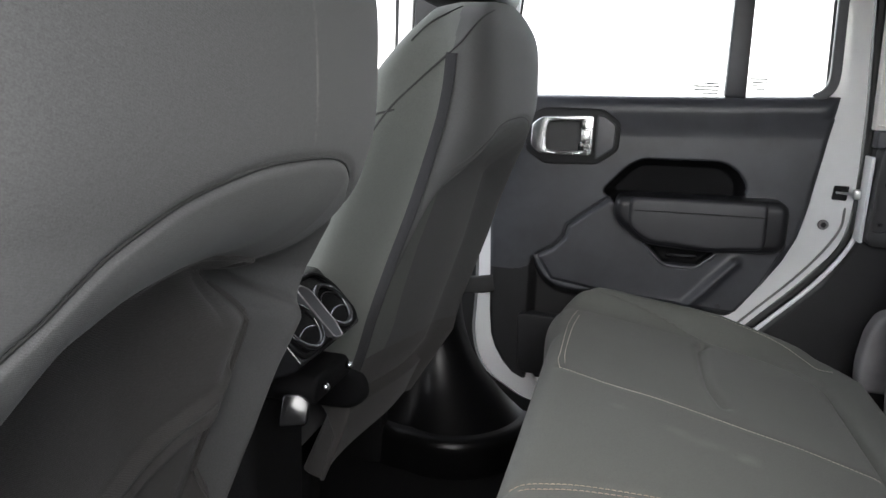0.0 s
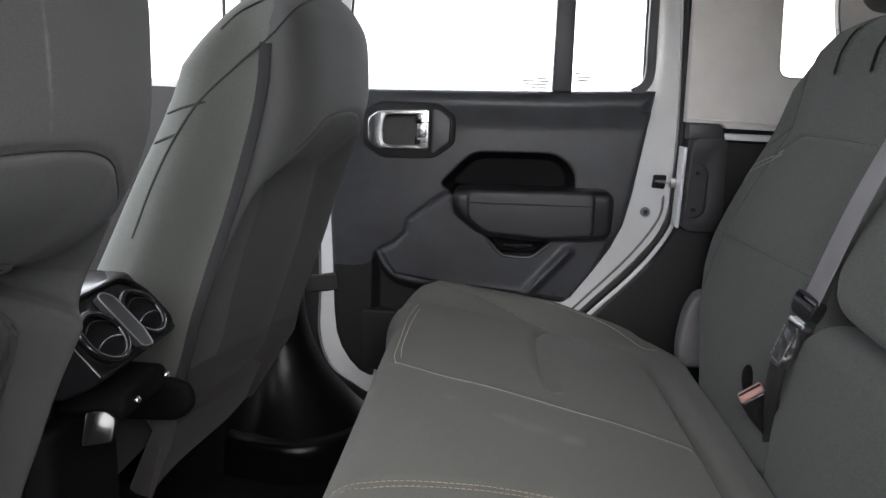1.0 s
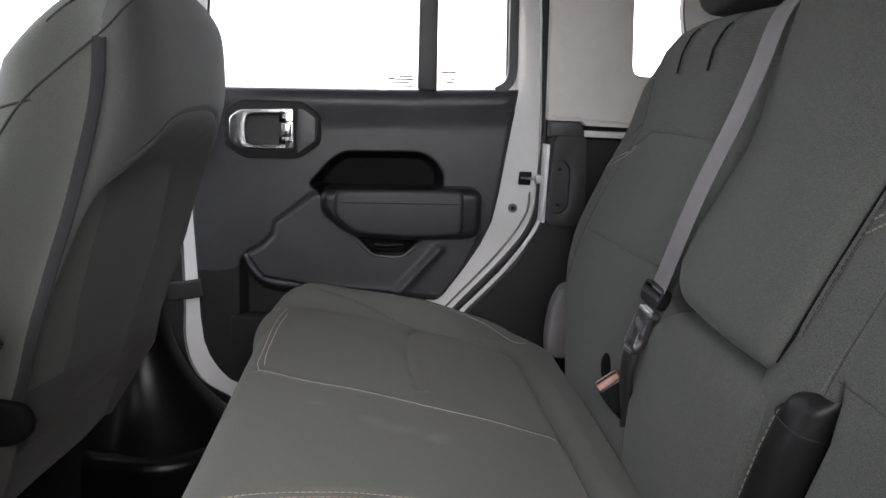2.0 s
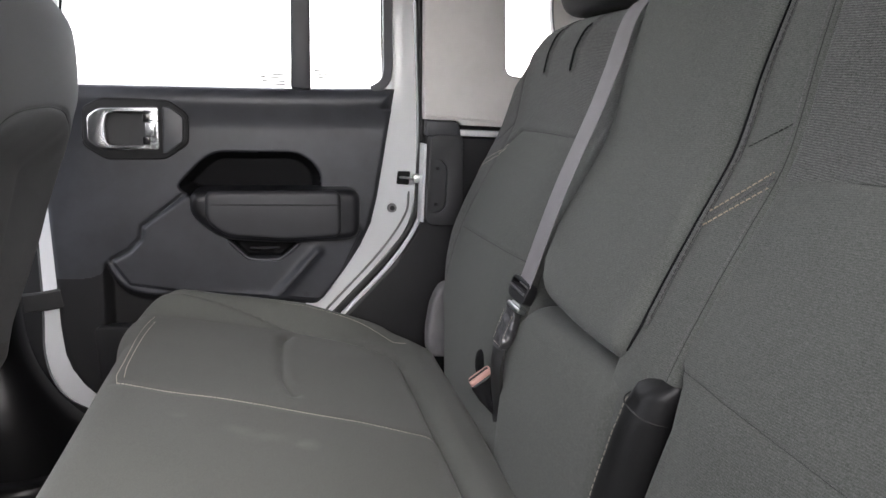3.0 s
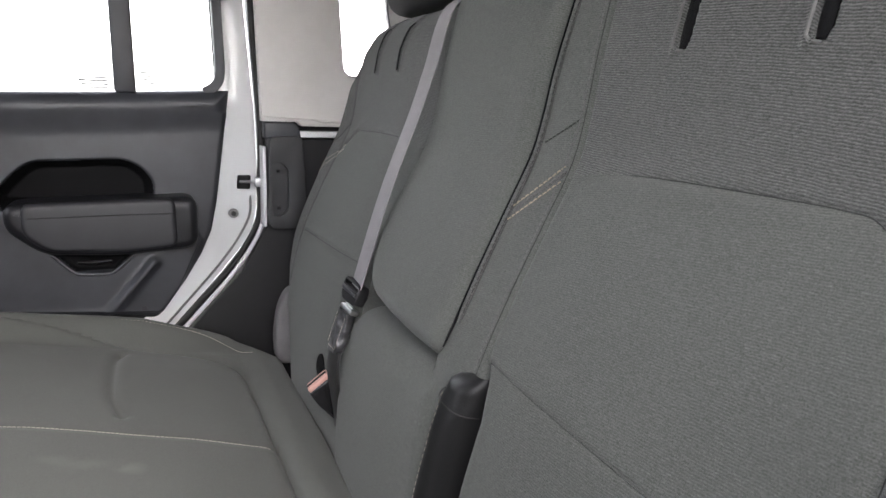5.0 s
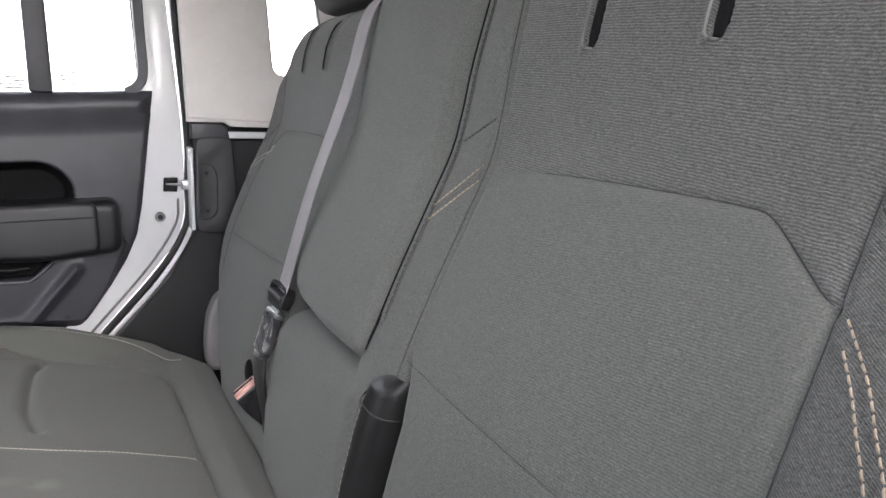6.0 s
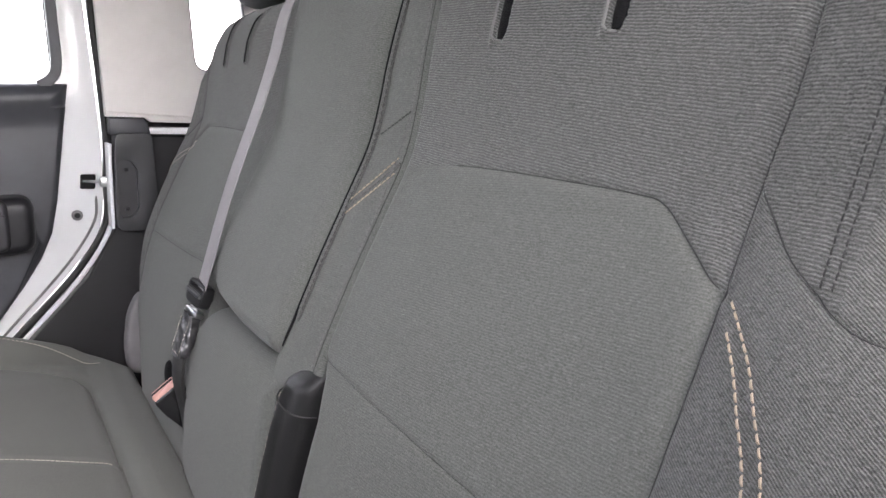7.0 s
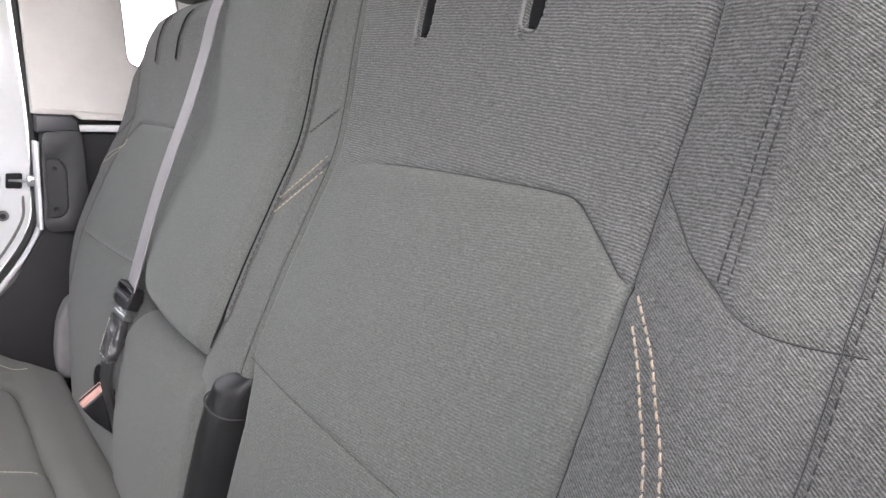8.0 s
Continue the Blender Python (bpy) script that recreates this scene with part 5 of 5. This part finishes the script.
def front_seat(side_of, driver, label):
    y = side_of(WC)
    ob = thing("front_seat", (-0.55, y, 0.0), label, "car seat", "front seats")
    across = np.linspace(-1, 1, 300)
    us = np.sort(np.concatenate([np.linspace(-0.25, 0.75, 440), np.arcsin(np.sign(across) * np.abs(across) ** 2.4)[1:-1] / (2 * math.pi)]))
    vs = np.linspace(0, 1, 330 if driver else 280)
    v, f = grid(lambda u, w: front_sheet(u, w, side_of, 1.0 if driver else 0.85), us, vs)
    if not driver:
        f = f[:, ::-1]

    def key(m):
        w, z = side_of(m[:, 1]), m[:, 2]
        xb, half, deep = front_dims(z)
        rear = m[:, 0] > xb - np.interp(z, [0.30, 0.37, 0.44, 0.52, 0.60, 0.69, 0.75, 0.80, 0.86], [0.034, 0.036, 0.042, 0.046, 0.048, 0.054, 0.052, 0.046, 0.030])
        rear = rear | (driver & (np.abs(w - WC) < 0.985 * half) & (m[:, 0] > xb - 0.9 * deep - 0.06 * (z < 0.72)))
        # below 0.33 both backrests take the dark cloth, standing in for shade
        pocket_in = ((inside(w, z, POCKET) > 0.0) & rear & driver) | (z < 0.33)
        return np.where(pocket_in, 1, np.where(rear, 0, 2))

    for k, d in split(v, f, key).items():
        name, lab, mat = (("back_panel", "dark grey cloth back panel", CLOTH_BACK), ("map_pocket", "sagging dark cloth map pocket", CLOTH_DARK), ("backrest", "dark grey cloth backrest with rounded flanks", CLOTH_FLANK_LIT))[k]
        part(name, d, mat, ob, lab, 0)
    inward = (0, side_of(1.0) - side_of(0.0), 0)
    full = 1.0 if driver else 0.85
    if driver:
        part("pocket_hem", tube([rear_point(a, b, side_of, full, 0.0008) for a, b in POCKET], 0.0030, 8), CLOTH_DARK, ob, "dark pocket hem")
    part("seam", tube([rear_point(a, b, side_of, full, 0.0004) for a, b in SEAM_TOP[3:-12]], 0.0010, 6), THREAD_BLACK, ob)
    line = [side_point(o, z, side_of, 0.0016, 0.0 if driver else 0.048) for o, z in ((0.046, 0.800), (0.052, 0.75), (0.054, 0.69), (0.048, 0.60), (0.046, 0.52), (0.042, 0.44), (0.036, 0.37), (0.034, 0.30))]
    part("flank_strip", strip(smooth_path(line, 6), (1, 0, 0), 0.0145, 0.004), CLOTH_STRIP, ob, "dark edge strip down the flank")
    for pts in (((0.046, 0.803), (0.080, 0.770), (0.118, 0.722), (0.138, 0.650), (0.143, 0.56)),
                ((0.108, 0.728), (0.130, 0.721), (0.152, 0.712)), ((0.128, 0.690), (0.142, 0.684), (0.158, 0.676)), ((0.030, 0.862), (0.050, 0.850), (0.072, 0.835), (0.092, 0.812))):
        q = smooth_path([side_point(o, z, side_of, 0.0, 0.0 if driver else 0.048) for o, z in pts], 6)
        part("seam", tube(q, 0.0016, 6), THREAD_BLACK, ob)
    q = [Vector(tuple(float(c) for c in front_sheet(np.array(0.25 - t), np.array((zz - 0.16) / 0.7199), side_of, full))) for t, zz in ((0.007, 0.803), (0.02, 0.815), (0.05, 0.832), (0.10, 0.848), (0.17, 0.862))]
    part("seam", tube(smooth_path(q, 5), 0.0016, 6), THREAD_BLACK, ob)
    part("seat_cushion", box(-0.86, -0.43, y - 0.235, y + 0.235, 0.16, 0.33, 0.045, 4), CLOTH_BACK, ob, "dark grey cloth seat cushion")
    inner = side_of(0.545)
    s = inward[1]
    part("recliner_cover", plate(rounded([(-0.41, 0.295), (-0.315, 0.300), (-0.292, 0.325), (-0.302, 0.356), (-0.36, 0.366), (-0.42, 0.33)], 0.02), min(inner - 0.005 * s, inner + 0.014 * s), max(inner - 0.005 * s, inner + 0.014 * s), "y", bevel=0.010), RECESS_BLACK, ob, "black plastic recliner cover")
    for w in (0.16, 0.50):
        part("seat_rail", box(-0.88, -0.40, side_of(w) - 0.02, side_of(w) + 0.02, 0.0, 0.16, 0.006), CARPET, ob, "black seat rail")
    part("head_restraint", box(-0.285, -0.160, y - 0.125, y + 0.125, 0.870, 1.06, 0.035, 5), VINYL, ob, "black vinyl head restraint")
    for w in (0.29, 0.386):
        part("post", tube([(-0.205, side_of(w), 0.85), (-0.21, side_of(w), 0.90)], 0.006), STEEL, ob)
    return ob


front_seat(lambda y: y, True, "dark grey cloth driver's seat with map pocket")
front_seat(lambda y: 1.458 - y, False, "dark grey cloth passenger seat with edge strip")

# ---- centre console with rear vents ----
console = thing("centre_console", (-0.6, MID, 0.0), "glossy black centre console with rear vents", "console")
part("body", plate(rounded([(-1.1, 0.06), (-0.385, 0.10), (-0.385, 0.30), (-0.36, 0.44), (-0.36, 0.485), (-1.1, 0.50)], 0.02), 0.655, 0.815, "y", bevel=0.014), TRIM_DARK, console, "black console body")
part("vent_pod", plate(rounded([(-0.2765, 0.4675), (-0.334, 0.530), (-0.40, 0.530), (-0.42, 0.44), (-0.320, 0.44), (-0.282, 0.460)], 0.006), 0.652, 0.818, "y", bevel=0.018), GLOSS, console, "glossy black rear vent pod")
E1, E2, EN = Vector((0, 1, 0)), Vector((-0.69, 0, 0.724)), Vector((0.724, 0, 0.69))
FACE = Vector((-0.3015, MID, 0.4965))


def on_face(a, b, up=0.0):
    return FACE + E1 * a + E2 * b + EN * up


def face_plate(loop, lo, hi):
    n = len(loop)
    verts = [on_face(a, b, lo) for a, b in loop] + [on_face(a, b, hi) for a, b in loop]
    faces = [tuple(range(n))[::-1], tuple(range(n, 2 * n))] + [(i, (i + 1) % n, n + (i + 1) % n, n + i) for i in range(n)]
    return verts, faces


for sgn in (-1, 1):
    c = 0.042 * sgn
    circle = [(c + 0.030 * math.cos(t), 0.028 * math.sin(t) - 0.004) for t in np.linspace(0, 2 * math.pi, 25)[:-1]]
    part("vent_ring", tube([on_face(a, b, 0.003) for a, b in circle] + [on_face(*circle[0], 0.003)], 0.0042, 10, 1.0, tuple(EN)), GLOSS, console, "glossy black vent ring")
    part("vent_hole", face_plate(circle, -0.001, 0.0008), CARPET, console, "black round vent opening")
    for b, k in ((-0.014, 0.006), (0.004, 0.010)):
        bow = [on_face(c + 0.024 * t, b + k * (1 - t * t), 0.004) for t in np.linspace(-0.9, 0.9, 9)]
        part("vent_fin", tube(bow, 0.0012, 6, 1.0, tuple(EN)), GLOSS, console)
DIV = rounded([(-0.011, -0.036), (0.006, -0.040), (0.013, -0.02), (0.013, 0.026), (0.002, 0.036), (-0.011, 0.034)], 0.005)
part("divider", face_plate(DIV, 0.0, 0.008), LATCH_GREY, console, "dark grey vent divider")
part("divider_rim", tube([on_face(a, b, 0.008) for a, b in DIV] + [on_face(*DIV[0], 0.008)], 0.0010, 6, 1.0, tuple(EN)), GREY_PLASTIC, console, "thin silver rim")
RIM = [(-0.081, -0.034), (0.081, -0.034), (0.081, 0.02), (0.06, 0.043), (-0.06, 0.043), (-0.081, 0.02), (-0.081, -0.045)]
RIM = rounded(RIM[:-1], 0.022)
part("pod_rim", tube([on_face(a, b, 0.001) for a, b in RIM + RIM[:1]], 0.0026, 8, 1.0, tuple(EN)), RECESS_BLACK, console)
for y in (0.725, 0.797):
    bm = bmesh.new()
    bmesh.ops.create_uvsphere(bm, u_segments=12, v_segments=8, radius=0.0055, matrix=Matrix.Translation((-0.2825, y, 0.413)))
    part("screw_head", bm, SILVER, console, "bright metal screw head")
part("rear_plate", plate(rounded([(0.706, 0.396), (0.812, 0.396), (0.816, 0.41), (0.80, 0.428), (0.71, 0.428), (0.700, 0.41)], 0.012), -0.36, -0.286, "x", bevel=0.006), RECESS_BLACK, console, "black bracket below the vents")
# glossy plate added only to give the console corner a bright reflection
part("socket_cover", on_frame((-0.306, 0.690, 0.398), (0.90, 0.43, 0.0), (-0.17, 0.36, 0.92), rounded([(-0.017, -0.020), (0.014, -0.020), (0.019, 0.006), (0.008, 0.017), (-0.012, 0.017)], 0.006), -0.006, 0.004, 0.003), GLOSS, console, "glossy black socket cover")
part("lower_back", plate([(0.67, 0.02), (0.80, 0.02), (0.80, 0.39), (0.67, 0.39)], -0.40, -0.345, "x", bevel=0.01), CARPET, console)
